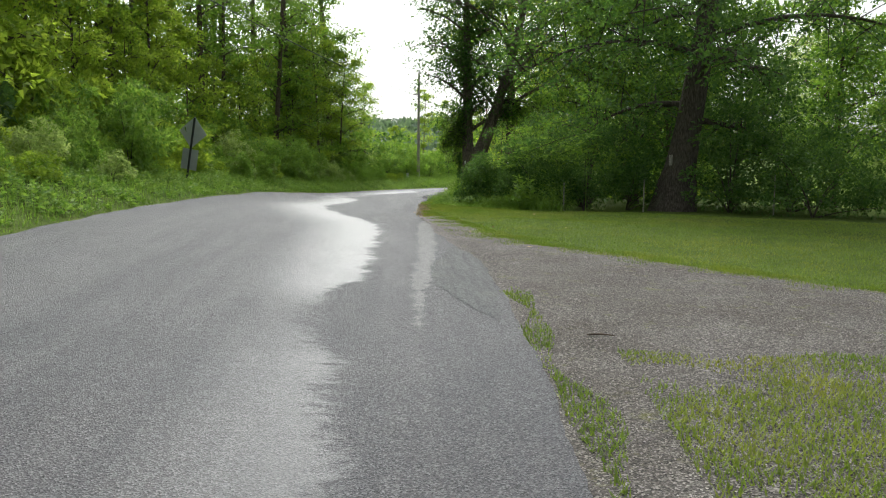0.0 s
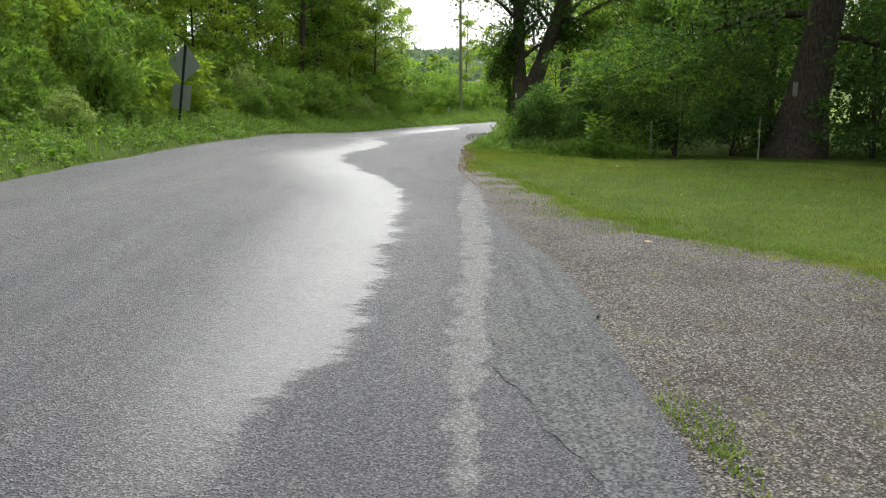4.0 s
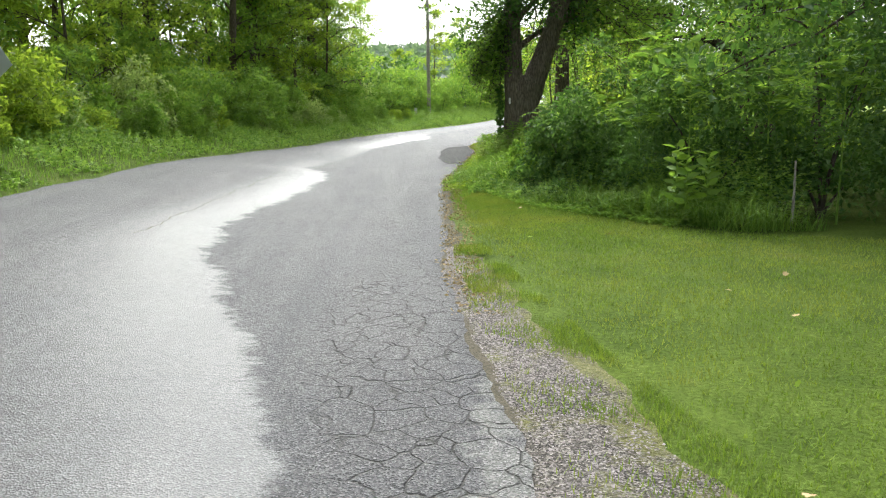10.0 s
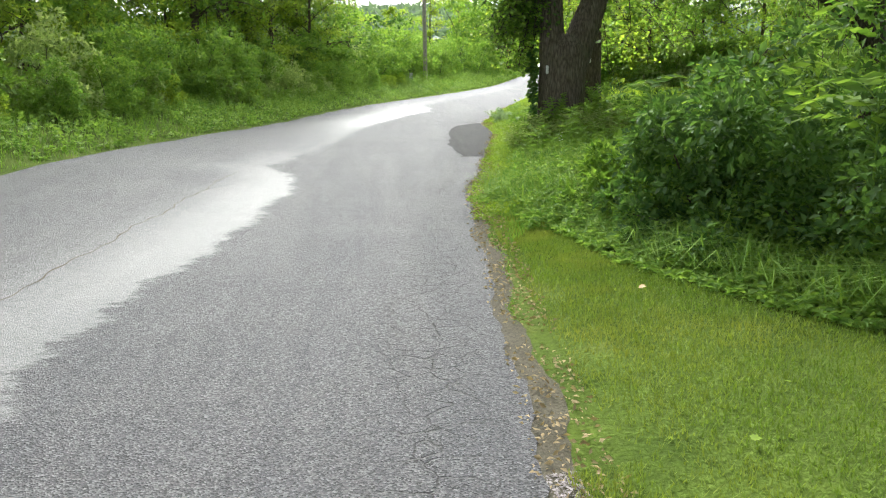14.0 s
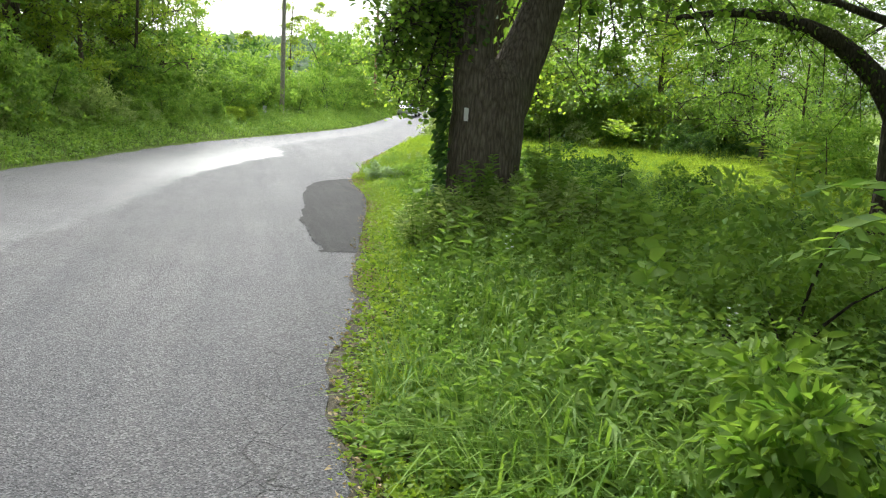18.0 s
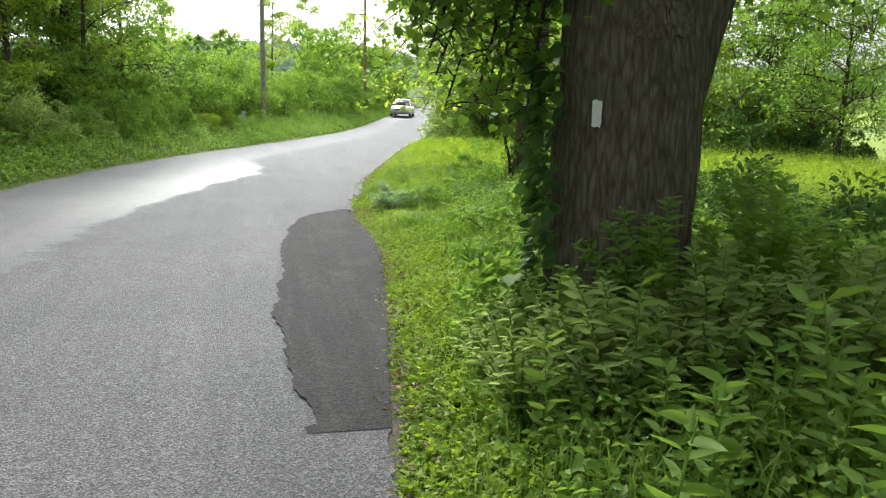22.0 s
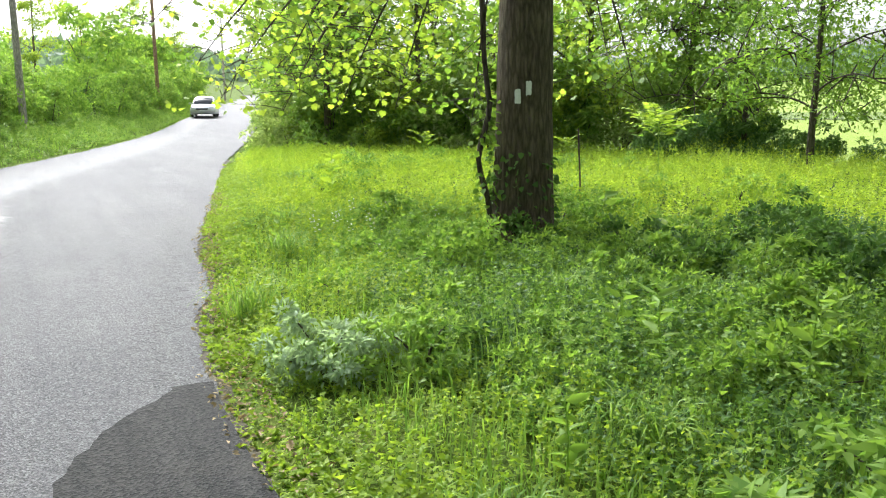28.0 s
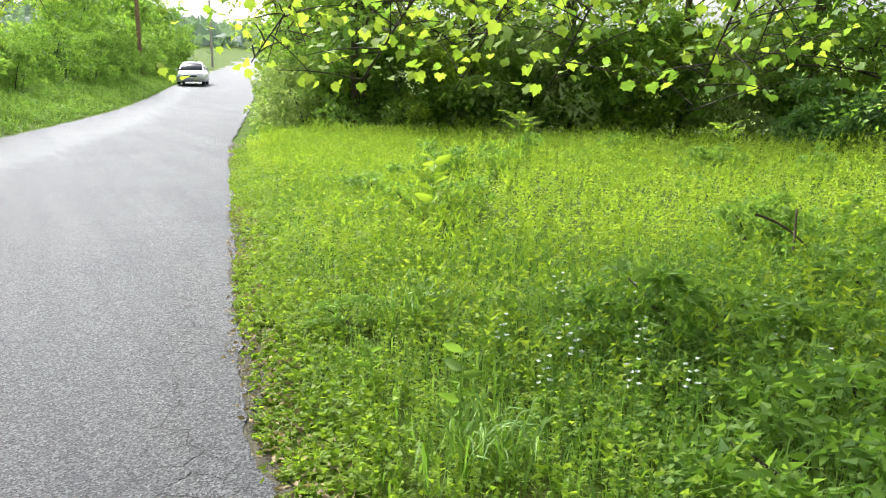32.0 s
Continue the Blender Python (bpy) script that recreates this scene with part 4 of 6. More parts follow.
def tree_at(px, py, height, trunk_r, crown_lo, crown_r, material, label, lean=(0, 0), leaf=0.26, limbs=16, per=90, clumps=6, bark=None, name="tree", flare=1.5, droop=0.0, bias=(0, 0), tri=True, lumps=0.04, flat=0.6):
    """A tree: flared trunk, limbs and a broken crown of leaf clumps along and round them."""
    bark = bark or M_BARK
    thing = empty(name, (px, py, float(ground_z(px, py))))
    hs = np.linspace(0, 1, 10)
    axis = np.stack([lean[0] * hs * height + 0.1 * np.sin(hs * 5 + px) * hs, lean[1] * hs * height + 0.1 * np.sin(hs * 4 + py) * hs, hs * height], 1)
    hz = np.concatenate([np.linspace(0, 0.12, 7)[:-1], np.linspace(0.12, 1, 9)])
    path = np.stack([np.interp(hz, hs, axis[:, k]) for k in range(3)], 1)
    path[0, 2] = -0.15
    rad = trunk_r * (1 - 0.85 * hz) * (1 + (flare - 1) * np.exp(-hz * height / (trunk_r * 2.2)))
    raw("trunk", *tube_arrays(path, rad, 18, lumps), bark, thing, True)
    cs, cr = limbs_on(thing, hs, axis, trunk_r, crown_lo, crown_r, limbs, clumps, bark, droop, bias)
    raw("crown", *blob_leaves(np.array(cs), cr, per, leaf, flat, tri=tri), material, thing)
    return tagged(thing, label, "tree")


# woods along the far side
woods = [tree_at(0, 0, hh, rr, lo, cr, mm, lab, leaf=0.2, per=pp, limbs=14, clumps=11)
         for hh, rr, lo, cr, mm, lab, pp in ((17, 0.17, 0.12, 2.7, M_LEAF, "slender tall woodland tree with an airy crown", 34),
                                             (13, 0.12, 0.06, 2.5, M_LEAF_Y, "slim young woodland tree with light green leaves", 42),
                                             (19, 0.24, 0.15, 3.2, M_LEAF, "tall dark-trunked woodland tree above the road bank", 36),
                                             (9, 0.09, 0.06, 2.2, M_LEAF_Y, "small leafy understorey tree", 40))]
k = 0
for row, (gap, dist) in enumerate(((3.3, 5.9), (3.3, 8.9), (9.0, 12.5))):
    yy = 7.0 + row
    while yy < (66, 69, 60)[row]:
        px = float(xl_of(yy)) - dist + rng.uniform(-1.3, 1.3)
        s = rng.uniform(0.8, 1.15)
        c = woods[k] if k < 4 else copy_thing(woods[(0, 2)[k % 2] if yy > 46 else int(rng.integers(4)) if row else (1, 3, 0)[k % 3]], pose(0, 0, 0))
        c.matrix_basis = pose(px, yy, float(ground_z(px, yy)), rng.uniform(-3, 3), rng.uniform(-3, 3), rng.uniform(0, 360)) @ Matrix.Diagonal((s, s, s, 1))
        c["group"] = "roadside woods"
        k += 1
        yy += gap * rng.uniform(0.7, 1.3)

yy = 8.5
while yy < 62:
    px, s = float(xl_of(yy)) - 4.9 + rng.uniform(-0.6, 0.6), rng.uniform(0.55, 0.85)
    c = copy_thing(woods[3 if rng.uniform() < 0.6 else 1], pose(0, 0, 0))
    c.matrix_basis = pose(px, yy, float(ground_z(px, yy)), rng.uniform(-4, 4), rng.uniform(-4, 4), rng.uniform(0, 360)) @ Matrix.Diagonal((s, s, s, 1))
    c["group"] = "roadside woods"
    yy += 3.8 * rng.uniform(0.7, 1.3)

# understorey along the far side
shrubs = [bush_at(0, 0, hh, rr, mm, lab, 0.15, 44, 88)
          for hh, rr, mm, lab in ((2.4, 1.4, M_LEAF_Y, "bright leafy roadside bush"), (3.0, 1.6, M_LEAF, "dense green roadside bush"), (1.9, 1.2, M_LEAF_D, "low dark green roadside bush"), (2.6, 1.2, M_WEED, "upright pale green roadside bush"), (2.7, 1.5, M_LEAF_P, "pale grey-green roadside bush"))]
k = 0
for dist, gap in ((2.9, 2.3), (5.2, 3.1)):
    yy = 5.0
    while yy < 135:
        px = float(xl_of(yy)) - dist + rng.uniform(-0.6, 0.6) - (0.8 if 55 < yy < 90 else 0)
        s = rng.uniform(0.65, 1.1) * np.interp(yy, [30, 50, 60, 120], [0.95, 1.0, 1.1, 1.35]) * (0.9 if dist < 5 else 1.3 if yy < 66 else 1.7)
        c = shrubs[k] if k < 5 else copy_thing(shrubs[((0, 4, 3, 0, 1) if dist < 5 and yy < 40 else (1, 4, 3, 1, 3) if dist < 5 else (1, 2, 0, 1, 3) if yy < 40 else (1, 2, 3, 1, 1))[int(rng.integers(5))]], pose(0, 0, 0))
        c.matrix_basis = pose(px, yy, float(ground_z(px, yy)), 0, 0, rng.uniform(0, 360)) @ Matrix.Diagonal((s, s, s * rng.uniform(0.85, 1.2), 1))
        c["group"] = "roadside bushes"
        k += 1
        yy += gap * rng.uniform(0.7, 1.3) * (1 if yy < 60 else 1.6)
# low leafy shrubs and tall weeds in front of them
yy = 6.0
while yy < 70:
    px, s = float(xl_of(yy)) - 2.0 + rng.uniform(-0.45, 0.3), rng.uniform(0.26, 0.5)
    if abs(px + 6.95) > 0.5 or not 26 < yy < 29.3:
        c = copy_thing(shrubs[(0, 3, 4, 0, 1)[int(rng.integers(5))]], pose(0, 0, 0))
        c.matrix_basis = pose(px, yy, float(ground_z(px, yy)), 0, 0, rng.uniform(0, 360)) @ Matrix.Diagonal((s, s, s * rng.uniform(0.8, 1.3), 1))
        c["group"] = "roadside bushes"
        c["label"] = "low leafy shrub in the long grass of the bank"
    yy += rng.uniform(0.9, 2.2)
# a wall of leafy trees at the bend, in leaf down to the ground
leafy = [tree_at(0, 0, 11, 0.1, 0.05, 2.9, mm, lab, leaf=0.17, per=30, limbs=22, clumps=11)
         for mm, lab in ((M_WEED, "green tree in leaf down to the bank"), (M_LEAF_P, "pale green tree in leaf down to the bank"))]
for k, (dist, yy, s) in enumerate(((5.4, 56.5, 1.0), (5.8, 59.5, 0.9), (5.2, 62.5, 1.0), (6.2, 65.0, 0.95), (5.6, 67.8, 0.85), (8.6, 61.0, 1.1), (9.0, 66.5, 1.05))):
    c = leafy[k] if k < 2 else copy_thing(leafy[k % 2], pose(0, 0, 0))
    px = float(xl_of(yy)) - dist
    c.matrix_basis = pose(px, yy, float(ground_z(px, yy)), 0, 0, k * 83) @ Matrix.Diagonal((s, s, s, 1))
    c["group"] = "roadside woods"
# thin taller trees behind the bushes further on
for px, py, s in ((-5.5, 72, 0.62), (-2.5, 79, 0.7), (0.5, 86, 0.6), (3.5, 93, 0.75), (7.0, 104, 0.7), (-9, 68, 0.75), (-4.8, 57, 0.8), (-3.8, 61.5, 0.72), (12, 118, 0.7), (18, 132, 0.75)):
    c = copy_thing(woods[3 if s < 0.7 else 1], pose(0, 0, 0))
    c.matrix_basis = pose(px, py, float(ground_z(px, py)), 2, -2, py * 37) @ Matrix.Diagonal((s, s, s, 1))
    c["group"] = "roadside woods"

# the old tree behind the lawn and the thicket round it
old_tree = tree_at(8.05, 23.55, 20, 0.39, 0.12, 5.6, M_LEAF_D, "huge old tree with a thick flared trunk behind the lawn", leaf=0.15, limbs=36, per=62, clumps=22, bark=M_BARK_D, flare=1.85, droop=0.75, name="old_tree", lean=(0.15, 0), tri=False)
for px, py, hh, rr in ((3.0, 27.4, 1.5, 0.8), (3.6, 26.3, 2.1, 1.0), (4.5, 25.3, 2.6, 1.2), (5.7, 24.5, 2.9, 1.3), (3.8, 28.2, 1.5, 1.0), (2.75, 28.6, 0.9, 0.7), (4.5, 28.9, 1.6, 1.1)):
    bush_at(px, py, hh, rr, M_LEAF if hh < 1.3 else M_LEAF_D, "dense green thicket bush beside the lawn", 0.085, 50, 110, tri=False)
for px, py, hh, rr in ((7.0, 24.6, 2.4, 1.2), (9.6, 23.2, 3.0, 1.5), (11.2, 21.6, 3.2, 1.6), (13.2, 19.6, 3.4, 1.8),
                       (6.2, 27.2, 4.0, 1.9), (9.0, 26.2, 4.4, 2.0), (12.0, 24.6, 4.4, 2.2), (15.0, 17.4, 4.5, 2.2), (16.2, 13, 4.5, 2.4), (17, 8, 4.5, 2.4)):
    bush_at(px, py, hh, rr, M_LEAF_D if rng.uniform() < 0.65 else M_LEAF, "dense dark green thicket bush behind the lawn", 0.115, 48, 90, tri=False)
tree_at(7.4, 31.2, 10, 0.13, 0.3, 1.9, M_LEAF, "leafy young tree rising from the thicket", tri=False, leaf=0.13, limbs=18, per=60, clumps=11, bark=M_BARK_D)
tree_at(9.4, 32.0, 11, 0.15, 0.2, 3.2, M_LEAF_D, "dark leafy tree behind the thicket", tri=False, leaf=0.14, limbs=18, per=60, clumps=11, bark=M_BARK_D)
bush_at(4.2, 31.2, 1.3, 0.8, M_WEED, "young leafy shrub among the roadside weeds", 0.085, 30, 80, tri=False)
bush_at(5.6, 30.4, 1.6, 1.0, M_WEED, "leafy shrub at the end of the thicket", 0.085, 36, 90, tri=False)
def shoot_shrub(px, py, height, radius, shoots, leaf, material, label, width=0.4):
    """A shrub of arching shoots with pointed leaves in pairs."""
    thing = empty("shrub", (px, py, float(ground_z(px, py))))
    wood, leaves = [], []
    for k in range(shoots):
        a, r = k * 2.4 + rng.uniform(-0.4, 0.4), radius * math.sqrt((k + 0.5) / shoots)
        d = np.array([math.cos(a), math.sin(a), 0])
        h = height * rng.uniform(0.65, 1.1) * (1 - 0.35 * (r / radius) ** 2)
        b = bezier(d * 0.05, d * r * 0.45 + [0, 0, h * 0.75], d * r * 1.05 + [0, 0, h], 12)
        wood.append(tube_arrays(b, np.linspace(0.009, 0.003, 12), 4))
        t = unit(np.gradient(b, axis=0))
        m = max(6, int(h / 0.045))
        u = np.linspace(0.22, 1.0, m)
        p = np.stack([np.interp(u, np.linspace(0, 1, 12), b[:, q]) for q in range(3)], 1)
        g = np.stack([np.interp(u, np.linspace(0, 1, 12), t[:, q]) for q in range(3)], 1)
        turn = np.arange(m) * 1.6 + k
        side = np.stack([np.cos(turn), np.sin(turn), np.zeros(m)], 1)
        for sign_ in (-1, 1):
            ax = side * sign_ + g * 0.45 + rng.normal(0, 0.15, (m, 3)) + [0, 0, -0.08]
            leaves.append(leaf_arrays(p, ax, rng.uniform(0.7, 1.15, m) * leaf * np.interp(u, [0.2, 0.8, 1], [1, 1, 0.6]), width, 0.12, fine=True))
    tagged(raw("stem", *joined(*wood), M_WEED, thing), kind="stuff")
    raw("foliage", *joined(*leaves), material, thing)
    return tagged(thing, label, "shrub")


for px, py, hh, rr, nn, sz, mm, lab in ((2.5, 35.55, 0.62, 0.4, 30, 0.075, M_LEAF_P, "dusty grey-green shrub by the road patch"), (2.95, 35.35, 0.8, 0.5, 34, 0.1, M_LEAF_P, "pointed-leaf shrub in front of the forked tree"),
                                        (3.5, 35.45, 0.95, 0.6, 40, 0.11, M_LEAF_P, "tall pointed-leaf shrub beside the forked tree"), (2.6, 36.3, 0.5, 0.36, 22, 0.075, M_LEAF_P, "small dusty shrub at the asphalt edge"),
                                        (4.25, 36.1, 1.3, 0.6, 36, 0.11, M_WEED, "tall shrub beside the forked tree"), (4.1, 35.2, 0.95, 0.6, 36, 0.11, M_LEAF_P, "pale pointed-leaf shrub in the roadside weeds"),
                                        (2.85, 35.95, 0.75, 0.42, 28, 0.09, M_WEED, "leafy undergrowth at the foot of the forked tree"), (4.75, 35.5, 1.0, 0.6, 30, 0.12, M_WEED, "leafy shrub in the roadside weeds"),
                                        (3.4, 35.95, 1.15, 0.45, 22, 0.11, M_WEED, "upright leafy shoots against the forked tree"), (3.2, 34.7, 0.55, 0.5, 28, 0.08, M_WEED, "low pointed-leaf shrub in the roadside weeds")):
    shoot_shrub(px, py, hh, rr, nn, sz, mm, lab)
for px, py, hh, rr, mm, lab in ((4.9, 36.9, 1.35, 0.7, M_LEAF_D, "dark leafy shrub behind the forked tree"), (5.6, 35.9, 1.2, 0.7, M_LEAF, "leafy shrub at the edge of the shade"), (3.0, 37.25, 0.8, 0.4, M_WEED, "leafy undergrowth at the foot of the forked tree")):
    bush_at(px, py, hh, rr, mm, lab, 0.062, 28, 80, tri=False)
# tree shade is painted here: clumps beyond x 6.6 take the darker leaves
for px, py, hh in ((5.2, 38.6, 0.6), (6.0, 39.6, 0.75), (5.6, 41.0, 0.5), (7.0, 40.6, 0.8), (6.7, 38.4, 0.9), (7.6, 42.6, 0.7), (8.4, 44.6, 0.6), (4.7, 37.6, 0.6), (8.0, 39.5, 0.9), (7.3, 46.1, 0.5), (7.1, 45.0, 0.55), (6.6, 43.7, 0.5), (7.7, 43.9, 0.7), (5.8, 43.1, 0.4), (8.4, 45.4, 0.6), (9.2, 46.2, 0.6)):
    bush_at(px, py, hh, 0.6, M_LEAF_D if px > 6.6 else M_LEAF, "low tangle of green weeds, tree shade put into its leaf colour", 0.07, 22, 70, tri=False, name="weed_clump", category="weeds")
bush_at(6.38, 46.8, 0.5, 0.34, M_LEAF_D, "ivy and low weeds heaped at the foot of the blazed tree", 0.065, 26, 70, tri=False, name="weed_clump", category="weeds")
bush_at(3.5, 44.5, 0.5, 0.4, M_DUSTY, "small pale grey-green bush in the roadside weeds", 0.045, 34, 60, tri=False)

# roadside tree with two stems, and the blazed tree beyond it
def forked_tree(px, py):
    """One thick bole that forks above head height into an upright and a leaning stem."""
    zg = float(ground_z(px, py))
    thing = empty("forked_tree", (px, py, zg))
    hz = np.array([-0.15, 0.0, 0.12, 0.3, 0.55, 0.9, 1.3, 1.7, 2.0, 2.25])
    raw("trunk", *tube_arrays(np.stack([0.03 * hz, 0.01 * hz, hz], 1), [0.62, 0.57, 0.52, 0.49, 0.475, 0.47, 0.465, 0.455, 0.42, 0.3], 24, 0.018), M_TRUNK, thing, True)
    made = []
    for pts, radii, lo, spread, limbs in ((((-0.08, -0.04, 0.6), (-0.19, -0.07, 1.9), (-0.2, -0.03, 2.7), (-0.24, 0.1, 5.0), (-0.3, 0.2, 8.0), (-0.3, 0.3, 12.0)), (0.2, 0.265, 0.225, 0.19, 0.13, 0.03), 0.17, 2.1, 24),
                                          (((0.0, 0.0, 0.5), (0.28, 0.07, 1.85), (0.62, 0.13, 2.7), (1.35, 0.3, 4.8), (2.2, 0.5, 8.0), (2.9, 0.7, 12.0)), (0.2, 0.33, 0.26, 0.21, 0.14, 0.03), 0.24, 4.6, 20)):
        pts = np.array(pts)
        t = np.linspace(0, 1, 16)
        at = np.linspace(0, 1, len(pts))
        path = np.stack([np.interp(t, at, pts[:, k]) for k in range(3)], 1)
        path[1:-1] = (path[:-2] + 2 * path[1:-1] + path[2:]) / 4
        raw("stem", *tube_arrays(path, np.interp(t, at, radii), 18, 0.02), M_TRUNK, thing, True)
        made.append(limbs_on(thing, (path[:, 2] - path[0, 2]) / (path[-1, 2] - path[0, 2]), path, 0.3, lo, spread, limbs, 12, M_TRUNK))
    raw("crown", *blob_leaves(np.array(made[0][0]), made[0][1], 58, 0.14, 0.7, tri=False), M_LEAF_D, thing)
    raw("crown", *blob_leaves(np.array(made[1][0]), made[1][1], 52, 0.14, 0.6, tri=False), M_LEAF_D, thing)
    for k in range(3):
        b = bezier((0.0 + 0.06 * k, -0.47, 2.6 - 0.3 * k), (0.02, -0.54, 2.15), (-0.1 + 0.1 * k, -0.5, 1.6), 16)
        b[1:, :2] += rng.normal(0, 0.016, (15, 2))
        raw("aerial_root", *tube_arrays(b, np.linspace(0.006, 0.002, 16), 5, 0.2), M_BARK, thing, label="thin pale climbing root")
    return tagged(thing, "thick dark-barked roadside tree forking into two stems, with ivy", "tree")


leaning = ivy = forked_tree(3.52, 36.68)
blazed = tree_at(6.66, 47.25, 16, 0.315, 0.3, 6.2, M_LEAF_Y, "straight brown trail tree with two white blazes", leaf=0.15, limbs=26, per=90, clumps=20, bias=(0.35, -0.25), tri=False, flare=1.2, name="blazed_tree", lumps=0.015)


def leaf_coat(parent, n, radius, z0, z1, size, material, label, off=(0, 0), arc=(0, 360)):
    """Climbing leaves round a stem."""
    a, z = rng.uniform(radians(arc[0]), radians(arc[1]), n), z0 + (z1 - z0) * rng.uniform(0, 1, n) ** (2.0 if z1 < 1.3 else 1.0)
    r = radius + np.abs(rng.normal(0, 0.015 if z1 < 1.3 else 0.05, n))
    p = np.stack([off[0] + np.cos(a) * r, off[1] + np.sin(a) * r, z], 1)
    axis = np.stack([np.cos(a), np.sin(a), rng.uniform(-1.2, 0.2, n)], 1)
    raw("ivy", *leaf_arrays(p, axis, rng.uniform(0.6, 1.2, n) * size, 0.85, fine=True), material, parent, label=label)


leaf_coat(ivy, 420, 0.5, 0.1, 2.0, 0.11, M_LEAF_D, "ivy leaves up the road side of the trunk", arc=(105, 205))
leaf_coat(ivy, 900, 0.27, 2.4, 7.0, 0.1, M_LEAF_D, "climbing ivy leaves", off=(-0.22, 0.0), arc=(70, 290))
leaf_coat(ivy, 260, 0.55, 0.0, 0.5, 0.09, M_LEAF_D, "ivy leaves at the foot")
leaf_coat(blazed, 420, 0.315, 0.0, 1.2, 0.075, M_LEAF_D, "climbing ivy leaves at the foot")


def blaze(parent, px, py, z, w, h, toward, name="blaze", label="white painted trail mark", material=None):
    """A painted mark with worn, uneven edges, a thin plate on the bark."""
    n = 26
    a = np.linspace(0, 2 * np.pi, n, endpoint=False)
    c, q = np.cos(a), np.sin(a)
    grow = 1 / np.maximum(np.abs(c), np.abs(q)) * (1 + rng.normal(0, 0.05, n))
    ob = plate(name, [(float(x), float(y)) for x, y in zip(c * grow * w / 2, q * grow * h / 2)], 0.006, material or M_BLAZE, parent)
    ob["label"] = label
    ob.matrix_local = Matrix.Translation(Vector((px, py, z)) - parent.location) @ Matrix.Rotation(math.atan2(toward[1], toward[0]) + math.pi / 2, 4, "Z")
    return ob


def spray(parent, start, end, n, size, material, sag=0.3, spread=0.45, label=""):
    """A low branch with large lobed leaves hanging from its outer half."""
    s, e = Vector(start) - parent.location, Vector(end) - parent.location
    b = bezier(s, (s + e) / 2 + Vector((0, 0, sag)), e, 9)
    wood = [tube_arrays(b, np.linspace(0.035, 0.006, 9), 6)]
    t = rng.uniform(0.35, 1.0, n)
    q = np.stack([np.interp(t, np.linspace(0, 1, 9), b[:, k]) for k in range(3)], 1)
    p = q + np.clip(rng.normal(0, spread, (n, 3)), -1.7 * spread, 1.7 * spread) * [1, 1, 0.5] * t[:, None]
    floor = np.array([2.0, -99, 1.96]) - np.array(parent.location)
    low = p[:, 2] < floor[2] + 0.85
    ok = (p[:, 0] > floor[0]) & (p[:, 2] > floor[2]) & ~(low & (p[:, 0] + parent.location[0] < 2.35 + 0.7 * (p[:, 1] + parent.location[1] - 37.35)) & (parent.location[1] < 40))
    p, q, n = p[ok], q[ok], int(ok.sum())
    for i in range(0, n, 6):
        wood.append(tube_arrays(bezier(q[i], (q[i] + p[i]) / 2 + [0, 0, 0.06], p[i], 4), np.linspace(0.008, 0.003, 4), 4))
    raw("low_branch", *joined(*wood), M_BARK_D, parent)
    axis = np.stack([rng.normal(0, 0.7, n), rng.normal(0, 0.7, n), rng.uniform(-1.0, 0.1, n)], 1)
    tagged(raw("leaf_spray", *lobed_arrays(p, axis, rng.uniform(0.6, 1.15, n) * size), material, parent, label=label), kind="stuff")


for end, n in (((5.0, 53.8, 2.2), 130), ((5.8, 53.0, 2.0), 130), ((6.6, 52.6, 1.95), 130), ((7.4, 52.2, 2.0), 130), ((8.3, 51.3, 1.75), 120), ((9.6, 51.8, 2.2), 110), ((4.4, 52.5, 2.7), 100), ((10.6, 50.2, 2.3), 100), ((6.8, 54.5, 2.5), 120), ((8.8, 54.0, 2.6), 120), ((5.4, 51.2, 2.8), 80), ((3.9, 53.5, 3.3), 90), ((11.5, 52, 2.8), 100)):
    spray(blazed, (6.66, 47.25, 4.8), end, int(n * 2.4), 0.105, M_LEAF_Y if n % 20 else M_LEAF, 1.1, 0.55, "large lobed leaves")
for end, n in (((4.7, 38.4, 2.75), 70), ((5.5, 38.7, 2.9), 70), ((4.3, 38.9, 3.1), 60), ((6.0, 38.5, 3.3), 90), ((7.0, 39.5, 3.5), 90), ((8.0, 40.2, 3.6), 90), ((5.4, 39.6, 3.5), 80), ((6.6, 41.0, 3.8), 90), ((7.6, 38.2, 3.2), 90), ((9.0, 41.0, 3.9), 90), ((5.2, 37.6, 3.8), 110), ((6.2, 37.2, 4.0), 110), ((6.8, 36.6, 4.2), 110), ((7.8, 37.8, 4.2), 110), ((5.8, 38.6, 4.0), 110), ((8.6, 39.2, 4.3), 110)):
    spray(leaning, (4.75, 37.0, 4.9), end, int(n * 1.5), 0.115, M_LEAF, 0.5, 0.25 if end[0] < 5.6 else 0.5, "broad lobed leaves")
